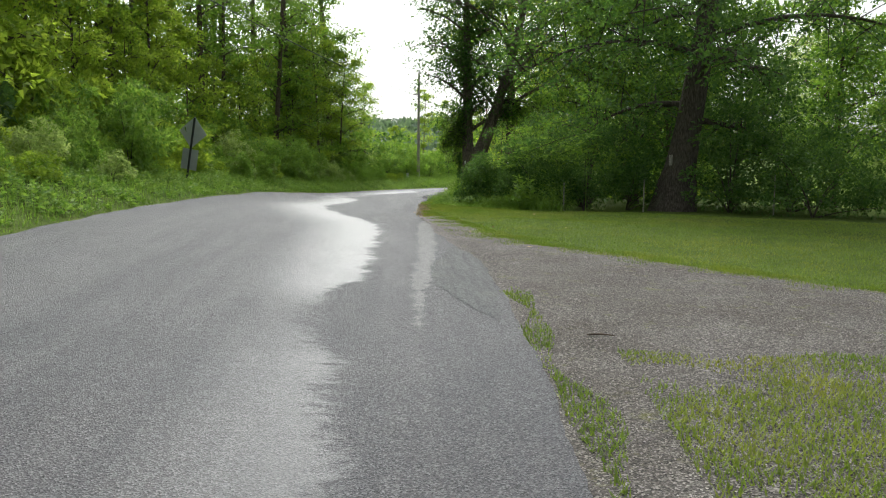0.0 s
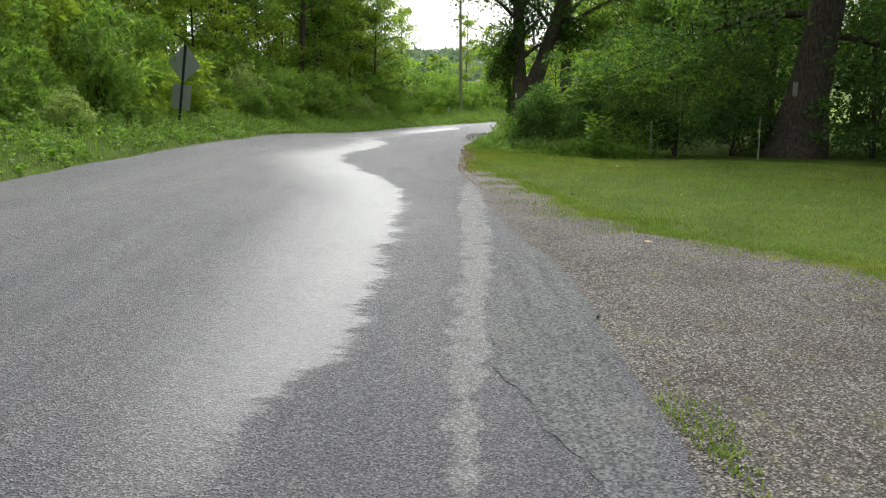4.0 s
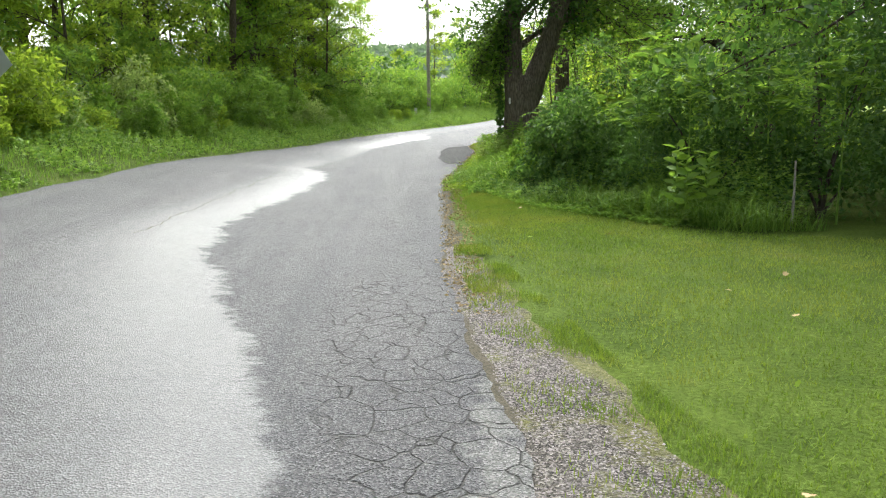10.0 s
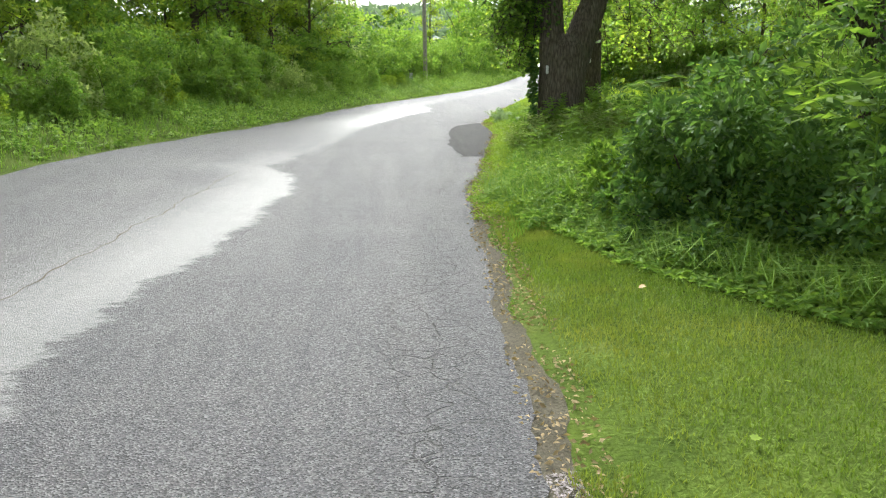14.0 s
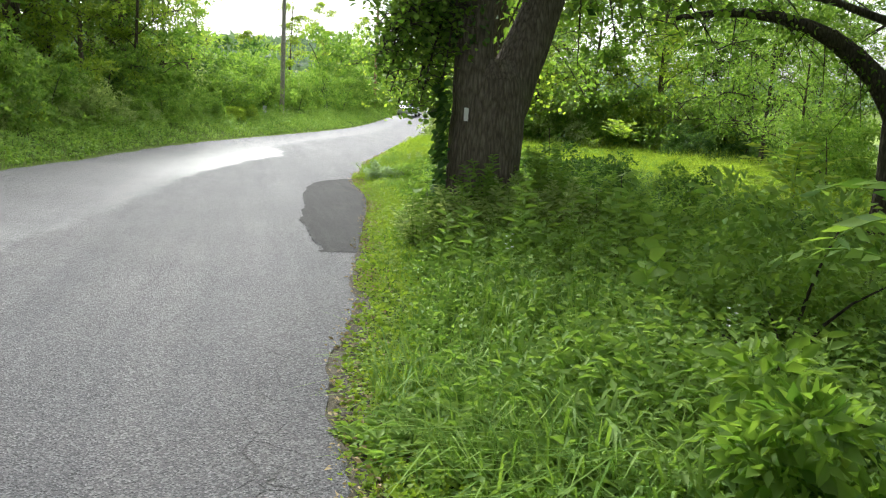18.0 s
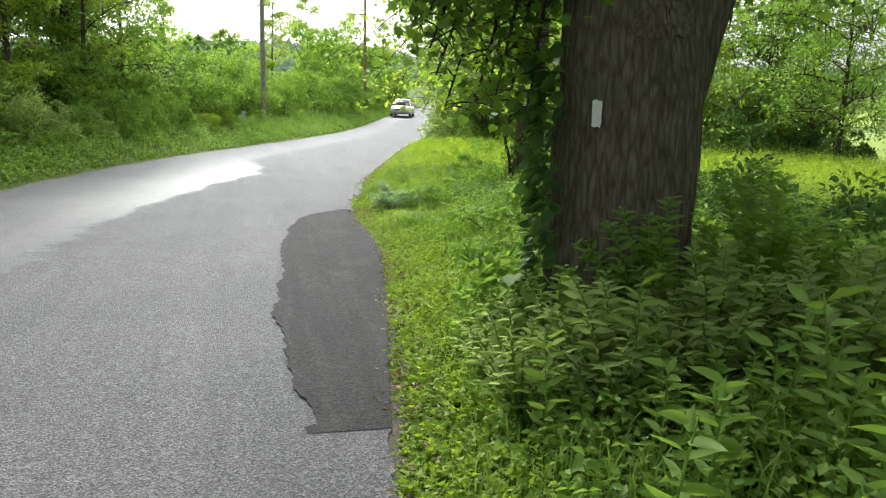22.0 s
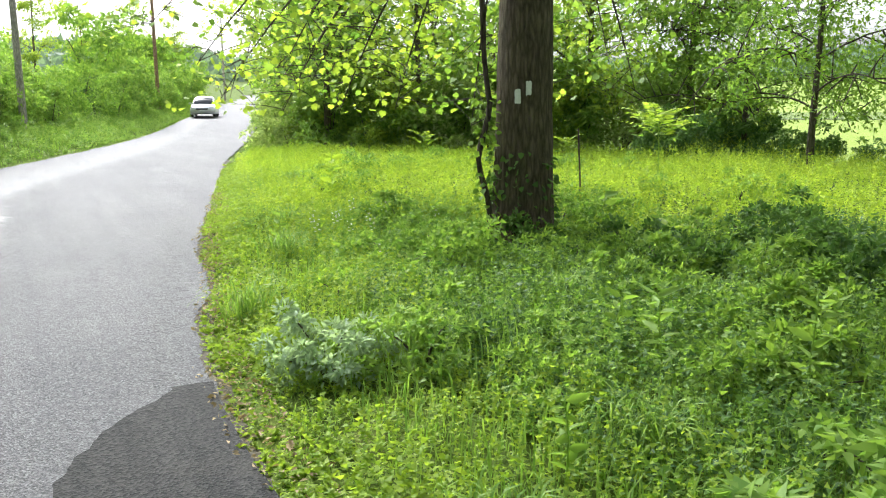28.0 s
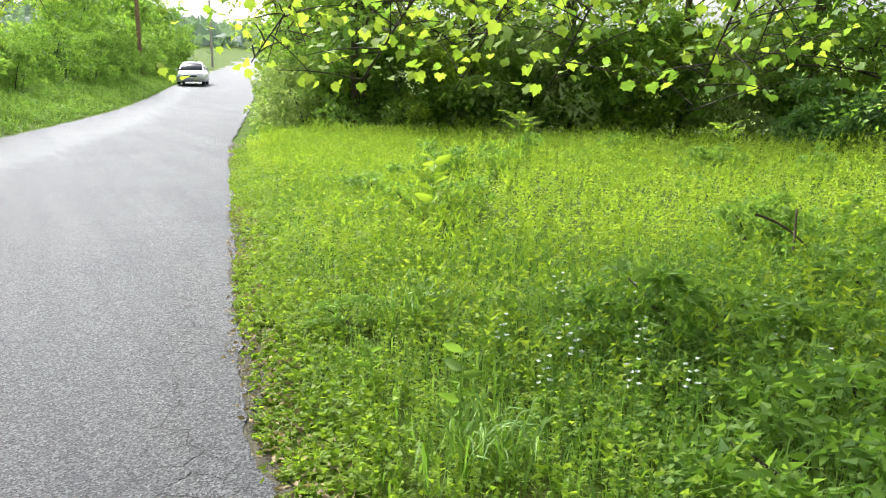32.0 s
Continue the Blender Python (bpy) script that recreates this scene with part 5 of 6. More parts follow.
for end, n in (((2.35, 36.95, 2.35), 75), ((2.5, 37.3, 2.15), 100), ((2.65, 37.15, 2.1), 100), ((2.75, 37.5, 2.12), 100), ((2.7, 36.8, 2.2), 80), ((2.95, 36.9, 2.1), 80), ((3.0, 37.4, 2.25), 90), ((2.9, 37.7, 2.2), 80), ((2.2, 36.6, 2.65), 90),
               ((2.4, 36.6, 2.9), 110), ((2.7, 36.5, 3.1), 110), ((2.1, 36.8, 3.05), 110), ((2.9, 36.3, 2.75), 90), ((3.1, 37.2, 2.75), 90), ((2.6, 37.0, 2.85), 110), ((2.25, 36.7, 2.5), 90), ((2.0, 37.2, 3.4), 90), ((2.2, 37.1, 2.9), 90), ((2.1, 36.3, 2.75), 120), ((2.15, 36.8, 2.6), 120), ((2.35, 36.2, 2.9), 120), ((2.5, 36.2, 3.3), 120)):
    spray(ivy, (3.28, 36.7, 4.6), end, int(n * 3.3), 0.066, M_LEAF, 0.3, 0.18, "broad lobed leaves")

blaze(old_tree, 7.86, 23.28, 2.1, 0.11, 0.3, (-0.75, -0.66), "bark_scar", "pale patch of bare wood", M_POLE)
blaze(ivy, 3.19, 36.335, 2.13, 0.06, 0.16, (-0.69, -0.72))
blaze(blazed, 6.43, 47.0, 2.2, 0.06, 0.145, (-0.68, -0.73))
blaze(blazed, 6.53, 46.95, 2.28, 0.055, 0.14, (-0.4, -0.92))

# woods round the meadow
edge_trees = [tree_at(0, 0, hh, 0.13, 0.1, rr, mm, "bushy tree at the edge of the meadow", leaf=0.19, limbs=14, per=56, clumps=12)
              for hh, rr, mm in ((9, 3.0, M_LEAF), (11, 3.4, M_LEAF_Y), (8, 3.0, M_LEAF))]
k = 0
for px, py in ((11.5, 67), (14, 65), (16.5, 64), (19, 62.5), (21.5, 60.5), (26, 39), (22, 36), (18, 33), (13, 31), (10, 30), (13, 71), (17, 70), (22, 68), (15, 78), (19, 86), (22, 95), (25, 104), (29, 112), (12.5, 76), (33, 120), (40, 140), (31, 30), (26, 28), (24, 33), (29, 45)):
    s = rng.uniform(0.85, 1.2) * (0.8 if 40 < py < 50 else 1)
    c = edge_trees[k] if k < 3 else copy_thing(edge_trees[int(rng.integers(3))], pose(0, 0, 0))
    c.matrix_basis = pose(px, py, float(ground_z(px, py)), 0, 0, k * 77) @ Matrix.Diagonal((s, s, s, 1))
    c["group"] = "meadow edge trees"
    k += 1
edge_line = [(10.6, 68.5), (11.6, 67), (12.6, 66), (13.4, 65.2), (14.2, 64.4), (15.0, 64), (15.8, 63.6), (16.7, 63.2), (17.6, 62.8), (18.6, 62.2), (19.6, 61.4), (20.5, 60.8), (21.4, 60), (22.0, 59.2), (26.0, 42), (19.5, 33.5), (22.5, 38.5), (16, 31.5), (12, 69), (15, 66.5), (18, 65)]
edge_line += [(float(xr_of(yy)) + 1.9, yy) for yy in (71, 74, 77, 81, 85, 90, 95, 101, 108, 116, 126, 138)]
for i, (px, py) in enumerate(edge_line):
    s = rng.uniform(0.85, 1.25) * (1.0 if py < 70 else 0.8)
    c = copy_thing(shrubs[(4, 3, 1, 0, 3)[i % 5]], pose(0, 0, 0))
    c.matrix_basis = pose(px, py, float(ground_z(px, py)), 0, 0, i * 61) @ Matrix.Diagonal((s, s, s, 1))
    c["group"] = "meadow edge bushes"
    c["label"] = "leafy green bush at the edge of the meadow"

# airy pale trees that hang over the gap to the river
for px, py, hh, lo, rr in ((18.6, 53.4, 8, 0.12, 3.6), (23.5, 49.5, 9, 0.3, 4.2), (23.5, 44.5, 10, 0.3, 4.0), (20.5, 57.2, 8, 0.12, 3.2)):
    tree_at(px, py, hh, 0.09, lo, rr, M_LEAF_P if px > 22 else M_LEAF, "airy pale-leaved tree drooping over the meadow's edge", leaf=0.12, limbs=22, per=60 if px < 19 else 48, clumps=12, bark=M_BARK_D, droop=0.55, flare=1.3)
shady = tree_at(10.9, 38.0, 10, 0.26, 0.28, 4.6, M_LEAF, "old meadow tree with an arching dark limb", leaf=0.13, limbs=24, per=60, clumps=14, bark=M_BARK_D, lean=(-0.06, 0.02), bias=(-0.4, 0.25), droop=0.35, name="meadow_tree")
arch = bezier((0, 0, 1.6), (-1.0, 0.4, 3.9), (-3.4, 1.6, 3.3), 10)
raw("arching_limb", *tube_arrays(arch, np.linspace(0.22, 0.035, 10), 10, 0.06), M_BARK_D, shady, True)
for i in range(14):
    q = np.array([np.interp(0.2 + 0.055 * i, np.linspace(0, 1, 10), arch[:, k]) for k in range(3)])
    e = q + [rng.normal(0, 0.45), rng.normal(0, 0.5), -rng.uniform(0.4, 1.1)]
    b = bezier(q, q + [0, 0, 0.15], e, 6)
    t = rng.uniform(0.2, 1, 46)
    p = np.stack([np.interp(t, np.linspace(0, 1, 6), b[:, k]) for k in range(3)], 1) + rng.normal(0, 0.14, (46, 3))
    raw("hanging_twig", *tube_arrays(b, np.linspace(0.018, 0.004, 6), 5), M_BARK_D, shady)
    tagged(raw("twig_leaves", *leaf_arrays(p, rng.normal(size=(46, 3)) + [0, 0, -0.6], rng.uniform(0.06, 0.13, 46), 0.5), M_LEAF, shady), kind="stuff")
for px, py, s in ((21.5, 59.5, 0.7), (22.6, 58.0, 0.45), (24.0, 55.6, 0.45), (19.6, 54.2, 0.6), (25.4, 51.5, 0.4), (17.6, 56.8, 0.8), (20.6, 57.4, 0.8), (20.6, 44.0, 0.5), (21.6, 46.4, 0.45), (19.8, 41.6, 0.6), (22.6, 48.6, 0.4)):
    c = copy_thing(shrubs[2], pose(0, 0, 0))
    c.matrix_basis = pose(px, py, float(ground_z(px, py)), 0, 0, py * 50) @ Matrix.Diagonal((s, s, s, 1))
    c["group"] = "meadow edge bushes"
    c["label"] = "low dark bush at the edge of the meadow"
for k, (px, py, s) in enumerate(((15.0, 45.2, 0.75), (17.0, 47.4, 0.7), (13.6, 43.2, 0.7), (18.9, 49.4, 0.7), (15.8, 46.8, 0.5), (18.2, 49.0, 0.55), (13.8, 44.6, 0.45))):
    c = copy_thing(shrubs[(1, 3)[k % 2]] if k < 4 else leafy[0], pose(0, 0, 0))
    c.matrix_basis = pose(px, py, float(ground_z(px, py)), 0, 0, k * 71) @ Matrix.Diagonal((s, s, s, 1))
    c["group"] = "meadow edge bushes" if k < 4 else "meadow edge trees"
    c["label"] = "leafy green bush at the edge of the meadow" if k < 4 else "small leafy tree at the edge of the meadow"

# ---- road sign seen from behind ----
sign = empty("road_sign", (-6.95, 28.9, float(ground_z(-6.95, 28.9)) - 0.2))
part("post", box_bm(-0.035, 0.035, -0.03, 0.01, -0.2, 2.35, 0.006), M_STEEL, sign, "dark steel channel post")
plate("diamond_plate", [(0, 1.32), (0.53, 1.85), (0, 2.38), (-0.53, 1.85)], 0.004, M_ALU, sign)
plate("lower_plate", [(-0.3, 0.6), (0.3, 0.6), (0.3, 1.29), (-0.3, 1.29)], 0.004, M_ALU, sign)
sign.rotation_euler = (0, radians(9.5), radians(-19))
tagged(sign, "grey unpainted back of a diamond road sign on a leaning post", "road sign")


# ---- utility poles and wires ----
def utility_pole(px, py, height, material, label):
    z = float(ground_z(px, py))
    thing = empty("utility_pole", (px, py, z))
    hs = np.linspace(0, 1, 7)
    raw("shaft", *tube_arrays(np.stack([0 * hs, 0 * hs, hs * height - 0.2], 1), 0.15 - 0.05 * hs, 12), material, thing, True)
    part("bracket", box_bm(-0.55, 0.1, -0.04, 0.04, height - 2.2, height - 2.1, 0.01), material, thing)
    part("insulator", box_bm(-0.05, 0.05, -0.05, 0.05, height - 0.2, height, 0.02), M_ALU, thing)
    return tagged(thing, label, "utility pole")


POLES = [(-10.6, 20.0, 10.0), (2.45, 77.0, 10.0), (11.6, 103.0, 10.0), (25.5, 143.0, 10.0)]
for (px, py, hh), mm, lab in zip(POLES, (M_POLE, M_POLE, M_POLE_B, M_POLE), ("grey weathered utility pole among the roadside trees", "grey weathered wooden utility pole on the bank", "reddish brown wooden utility pole by the road", "pale utility pole far down the road")):
    utility_pole(px, py, hh, mm, lab)
for (ax, ay, ah), (bx, by, bh) in zip(POLES, POLES[1:]):
    for dz, dx in ((-0.05, 0), (-2.15, -0.5)):
        a = np.array([ax + dx, ay, float(ground_z(ax, ay)) + ah + dz])
        b = np.array([bx + dx, by, float(ground_z(bx, by)) + bh + dz])
        w = raw("overhead_wire", *tube_arrays(bezier(a, (a + b) / 2 - [0, 0, 1.2], b, 14), np.full(14, 0.022), 5), M_WIRE)
        tagged(w, "thin black overhead wire between utility poles", "cable")


# ---- river and field beyond the meadow ----
def water_mat():
    m, n, l, b = mat("river_water", 0.08, 0.5)
    b.inputs["Base Color"].default_value = (0.06, 0.075, 0.07, 1)
    bumped(n, l, b, noise_tex(n, l, 1.2, 3), 0.15, 0.05)
    return m


ts = np.linspace(-1, 1, 24)
cx, cy = 134 - 150 * ts + 5 * np.sin(ts * 5), 142 + 188 * ts
rows = np.concatenate([np.stack([cx + w * 0.78, cy + w * 0.62, np.full(24, -1.2)], 1) for w in (-32, 32)])
i = np.arange(23)[:, None]
river = raw("water", rows, np.concatenate([i, i + 24, i + 25, i + 1], 1), water_mat())
tagged(river, "pale calm river reflecting the sky beyond the trees", "river", kind="structure")


# far wooded ridge; distance haze is put into its pale, even leaf colour
n = 32000
az, far = rng.uniform(radians(-55), radians(75), n), rng.uniform(400, 900, n)
x, y = 10 + np.sin(az) * far, 60 + np.cos(az) * far
keep = ground_z(x, y) > 12
x, y = x[keep], y[keep]
p = np.stack([x, y, ground_z(x, y) + rng.uniform(0, 7, len(x))], 1)
ridge = leaf_arrays(p, rng.normal(size=(len(x), 3)) + [0, 0, 0.4], rng.uniform(4, 9, len(x)), 0.8, tri=True)
stuff("far_woods", *ridge, leaf_mat("hazed_woods_leaves", (0.1, 0.15, 0.095), (0.13, 0.185, 0.12), 0.4), "hazy wooded ridge far behind the valley", "woods")


# ---- car coming up the road ----
def car_at(px, py, heading):
    paint = plain_mat("silver_paint", (0.55, 0.56, 0.57), 0.28, 0.6, 0.03, 2)
    glass = plain_mat("car_glass", (0.03, 0.035, 0.04), 0.08, 0, 0.1, 2)
    black = plain_mat("black_plastic", (0.02, 0.02, 0.021), 0.6, 0, 0.2, 10)
    rubber = plain_mat("tyre_rubber", (0.025, 0.025, 0.025), 0.85, 0, 0.2, 30)
    lamp = plain_mat("lamp_glass", (0.7, 0.72, 0.74), 0.12, 0.3, 0.05, 8)
    car = empty("car")

    def loft(name, sections, material, label=""):
        """Cross-sections (y, half width low, half width high, z low, z high) joined along the car."""
        bm = bmesh.new()
        rings = []
        for y, wl, wh, zl, zh in sections:
            m = (zl + zh) / 2
            ring = [(-wl, zl), (-wl * 1.02, m), (-wh, zh - 0.05), (-wh * 0.86, zh), (0, zh + 0.015), (wh * 0.86, zh), (wh, zh - 0.05), (wl * 1.02, m), (wl, zl)]
            rings.append([bm.verts.new((x, y, z)) for x, z in ring])
        for a, b in zip(rings, rings[1:]):
            for j in range(len(a)):
                q = (j + 1) % len(a)
                bm.faces.new((a[j], a[q], b[q], b[j]))
        bm.faces.new(rings[0]), bm.faces.new(rings[-1])
        bmesh.ops.recalc_face_normals(bm, faces=bm.faces)
        for f in bm.faces:
            f.smooth = True
        return part(name, bm, material, car, label)

    loft("body", [(-2.3, 0.62, 0.6, 0.3, 0.6), (-2.2, 0.8, 0.72, 0.22, 0.72), (-1.8, 0.88, 0.8, 0.2, 0.82), (-1.0, 0.9, 0.84, 0.2, 0.93), (0.6, 0.9, 0.85, 0.2, 0.96), (1.6, 0.89, 0.82, 0.2, 0.98), (2.2, 0.82, 0.74, 0.25, 0.96), (2.32, 0.7, 0.66, 0.32, 0.85)], paint)
    loft("cabin", [(-1.05, 0.78, 0.74, 0.88, 0.95), (-0.3, 0.77, 0.6, 0.88, 1.38), (0.3, 0.77, 0.6, 0.88, 1.45), (0.9, 0.77, 0.6, 0.88, 1.4), (1.75, 0.76, 0.7, 0.88, 1.0)], glass, "dark windscreen and side glass")
    loft("roof", [(-0.36, 0.6, 0.58, 1.34, 1.4), (0.3, 0.62, 0.6, 1.38, 1.475), (0.95, 0.6, 0.58, 1.34, 1.42)], paint)
    for s in (-1, 1):
        bm = box_bm(-0.16, 0.16, -0.05, 0.05, -0.06, 0.06, 0.025)
        ob = part("headlight", bm, lamp, car, "clear headlight")
        ob.matrix_local = pose(s * 0.63, -2.18, 0.66, -20, 0, s * 22)
        ob = part("door_mirror", box_bm(-0.1, 0.1, -0.05, 0.05, -0.07, 0.07, 0.03), paint, car)
        ob.matrix_local = pose(s * 0.98, -0.55, 0.98)
        ob = part("pillar", box_bm(-0.03, 0.03, -0.03, 0.03, 0, 0.72, 0.01), paint, car)
        ob.matrix_local = pose(s * 0.76, -0.98, 0.9, -56, 0, s * 10)
        for y in (-1.4, 1.38):
            wheel = empty("wheel")
            wheel.parent = car
            wheel.matrix_local = pose(s * 0.78, y, 0.32, 0, 90, 0)
            bm = bmesh.new()
            bmesh.ops.create_cone(bm, cap_ends=True, segments=28, radius1=0.32, radius2=0.32, depth=0.2)
            bmesh.ops.bevel(bm, geom=[e for e in bm.edges if e.is_boundary or len(e.link_faces) == 2 and abs(e.verts[0].co.z - e.verts[1].co.z) < 1e-4], offset=0.03, segments=2, affect="EDGES")
            part("tyre", bm, rubber, wheel)
            bm = bmesh.new()
            bmesh.ops.create_cone(bm, cap_ends=True, segments=24, radius1=0.21, radius2=0.19, depth=0.22)
            part("rim", bm, M_ALU, wheel)
    part("grille", box_bm(-0.42, 0.42, -2.315, -2.26, 0.52, 0.62, 0.012), black, car, "narrow black grille")
    part("bumper_intake", box_bm(-0.62, 0.62, -2.28, -2.2, 0.26, 0.42, 0.02), black, car, "wide black lower intake")
    part("number_plate", box_bm(-0.16, 0.16, -2.33, -2.31, 0.43, 0.51, 0.004), M_BLAZE, car, "pale blank number plate")
    car.matrix_basis = pose(px, py, float(road_z(px, py)) + 0.02, 0, 0, heading)
    return tagged(car, "silver four-door saloon car driving on the road", "car")


car_at(float(xl_of(104.0)) + 1.15, 104.0, -17)


# small cable pedestal on the far verge
def pedestal(px, py):
    thing = empty("cable_pedestal", (px, py, float(ground_z(px, py))))
    part("body", box_bm(-0.1, 0.1, -0.1, 0.1, -0.1, 0.62, 0.02), M_ALU, thing)
    part("cap", box_bm(-0.115, 0.115, -0.115, 0.115, 0.62, 0.74, 0.03), M_ALU, thing)
    return tagged(thing, "small pale grey cable pedestal standing on the grassy verge", "pedestal")


pedestal(1.40, 73.5)


# ---- single plants ----
def compound_plant(px, py, height, fronds, length, material, label, rise=0.55):
    """A straight stem with feathered leaves round its top."""
    thing = empty("sapling", (px, py, float(ground_z(px, py))))
    raw("stem", *tube_arrays(bezier((0, 0, -0.03), (0.03, 0, height * 0.5), (0, 0.02, height), 6), np.linspace(0.014, 0.006, 6), 6), M_WEED, thing)
    for i in range(fronds):
        a = i * 2.4
        z = height * (0.7 + 0.3 * i / fronds)
        d = np.array([math.cos(a), math.sin(a), 0])
        b = bezier((0, 0, z), d * length * 0.35 + [0, 0, z + length * 0.5], d * length + [0, 0, z + length * rise], 10)
        t = unit(np.gradient(b, axis=0))
        s = np.cross(t, [0, 0, 1.0])
        p = np.concatenate([b[2:], b[2:]])
        ax = np.concatenate([s[2:] + 0.4 * t[2:], -s[2:] + 0.4 * t[2:]]) + [0, 0, -0.15]
        leaf = leaf_arrays(p, ax, np.tile(np.linspace(0.34, 0.2, 8), 2) * length, 0.32, 0.05)
        tagged(raw("frond", *joined(tube_arrays(b, np.linspace(0.006, 0.002, 10), 4), leaf), material, thing), kind="stuff")
    return tagged(thing, label, "plant")


compound_plant(12.1, 51.3, 1.3, 13, 0.62, M_LEAF_Y, "bright feathery young tree standing in the meadow")
compound_plant(10.3, 57.1, 0.85, 5, 0.4, M_MEADOW, "small feathery plant above the meadow weeds")
compound_plant(12.9, 55.2, 0.75, 6, 0.35, M_MEADOW, "small feathery plant above the meadow weeds")
compound_plant(5.1, 32.6, 1.3, 8, 0.5, M_LEAF_Y, "feathery young shrub above the roadside weeds")
for px, py, hh, nn, ln in ((3.6, 25.6, 1.5, 9, 0.6), (4.1, 25.0, 1.9, 12, 0.6), (3.3, 26.6, 1.6, 10, 0.55), (4.9, 24.4, 1.8, 12, 0.6), (3.0, 27.6, 1.3, 9, 0.5), (3.9, 26.0, 2.4, 12, 0.6), (5.6, 23.9, 2.1, 12, 0.6), (2.9, 28.7, 1.4, 9, 0.5)):
    compound_plant(px, py, hh, nn, ln, M_LEAF, "feathery sapling at the front of the thicket", 0.2)


def broad_plant(px, py, height, leaves, size, material, label, width=0.42):
    """An upright weed with long broad leaves up its stem."""
    thing = empty("broadleaf_plant", (px, py, float(ground_z(px, py))))
    raw("stem", *tube_arrays(bezier((0, 0, -0.03), (0.05, 0.02, height * 0.5), (0.02, -0.03, height), 6), np.linspace(0.006, 0.003, 6), 6), M_WEED, thing)
    for i in range(leaves):
        a, z = i * 2.4, height * (0.2 + 0.8 * i / leaves)
        ax = np.array([[math.cos(a), math.sin(a), 0.35]])
        raw("leaf", *leaf_arrays(np.array([[0.03, 0, z]]), ax, size * rng.uniform(0.75, 1.1), width, 0.1, fine=True), material, thing)
    return tagged(thing, label, "plant")


for px, py, h, n in ((3.62, 24.1, 1.0, 24), (3.8, 24.25, 0.85, 18), (3.7, 23.95, 0.7, 16), (3.98, 24.0, 0.9, 18), (4.05, 24.3, 0.75, 14)):
    broad_plant(px, py, h, n, 0.2, M_LEAF, "tall broad-leaved weed at the lawn's edge", 0.5)
broad_plant(6.6, 53.1, 0.85, 16, 0.24, M_MEADOW, "broad-leaved weed standing out of the meadow")
broad_plant(7.4, 45.9, 0.5, 12, 0.2, M_MEADOW, "broad-leaved weed at the foot of the blazed tree")
for px, py, h in ((4.1, 33.2, 0.6), (4.6, 34.2, 0.7), (3.4, 33.9, 0.6), (5.4, 35.0, 0.7), (8.3, 48.0, 0.5)):
    broad_plant(px, py, h, 14, 0.2, M_WEED, "broad-leaved weed in the undergrowth", 0.6)


def grass_tuft(px, py, height, n, label, wide=0.017):
    x, y = px + rng.normal(0, 0.1, n), py + rng.normal(0, 0.1, n)
    v, f = arch_arrays(on_ground(x, y), rng.uniform(0.55, 1.0, n) * height, wide, 1.0)
    return tagged(raw("grass_tuft", v, f, M_GRASS), label, "grass")


for px, py, h in ((2.1, 29.6, 0.5), (2.5, 30.1, 0.55), (2.9, 29.4, 0.55), (2.3, 28.9, 0.5), (2.7, 30.8, 0.55), (3.2, 30.0, 0.55), (2.2, 31.0, 0.45), (2.5, 31.9, 0.45), (2.8, 32.4, 0.5), (3.1, 31.2, 0.5), (2.35, 32.8, 0.42), (3.3, 32.0, 0.5), (2.9, 33.3, 0.45)):
    grass_tuft(px, py, h, 60, "tuft of broad arching grass at the roadside", 0.016)
for px, py, h in ((3.4, 46.1, 0.38), (4.36, 48.3, 0.36), (5.0, 50.2, 0.4), (4.1, 44.6, 0.34), (4.9, 46.0, 0.36), (5.6, 45.0, 0.4), (6.3, 44.2, 0.4), (5.4, 43.0, 0.35), (6.9, 45.5, 0.42), (3.3, 42.2, 0.3), (4.4, 42.6, 0.35)):
    grass_tuft(px, py, h, 90, "loose tuft of fine grass among the meadow weeds", 0.009)
# the shaded end of the meadow, and fine grass between its weeds
v8 = herbs(6500, 38, 46.3, lambda y: xr_of(y) + 6.0, lambda y: np.interp(y, [38, 44, 46.3], [15, 20, 20.5]), lambda x, y: 0.4 * (1 + 0.35 * fbm(x, y, 0.7) + 0.35 * fbm(x + 3, y, 2.1)), 0.055, 9, tri=True)
stuff("meadow_edge_weeds", *v8, M_MEADOW, "knee-high green weeds at the shaded end of the meadow", "weeds")
v9 = herbs(11000, 46.5, 65, lambda y: meadow_lo(y) + 0.3, meadow_hi, lambda x, y: np.interp(y, [46, 54, 60, 66], [0.46, 0.5, 0.44, 0.36]) * (1 + 0.3 * fbm(x, y, 0.7) + 0.3 * fbm(x + 3, y, 2.1)), 0.065, 9, slim=0.3, tri=True, up=1.2)
stuff("meadow_spires", *v9, M_MEADOW, "upright slender leafy weeds standing in the meadow", "weeds")
x, y = scatter(15000, 39, 52, lambda y: xr_of(y) + 0.25, lambda y: xr_of(y) + 5.5)
stuff("meadow_grass", *blade_arrays(on_ground(x, y), rng.uniform(0.4, 1.0, len(x)) * np.clip((x - xr_of(y)) * 0.22, 0.08, 0.42) * (1 + 0.5 * fbm(x, y, 1.4)), 0.006, 0.7), M_GRASS, "thin grass blades growing among the meadow herbs", "grass")
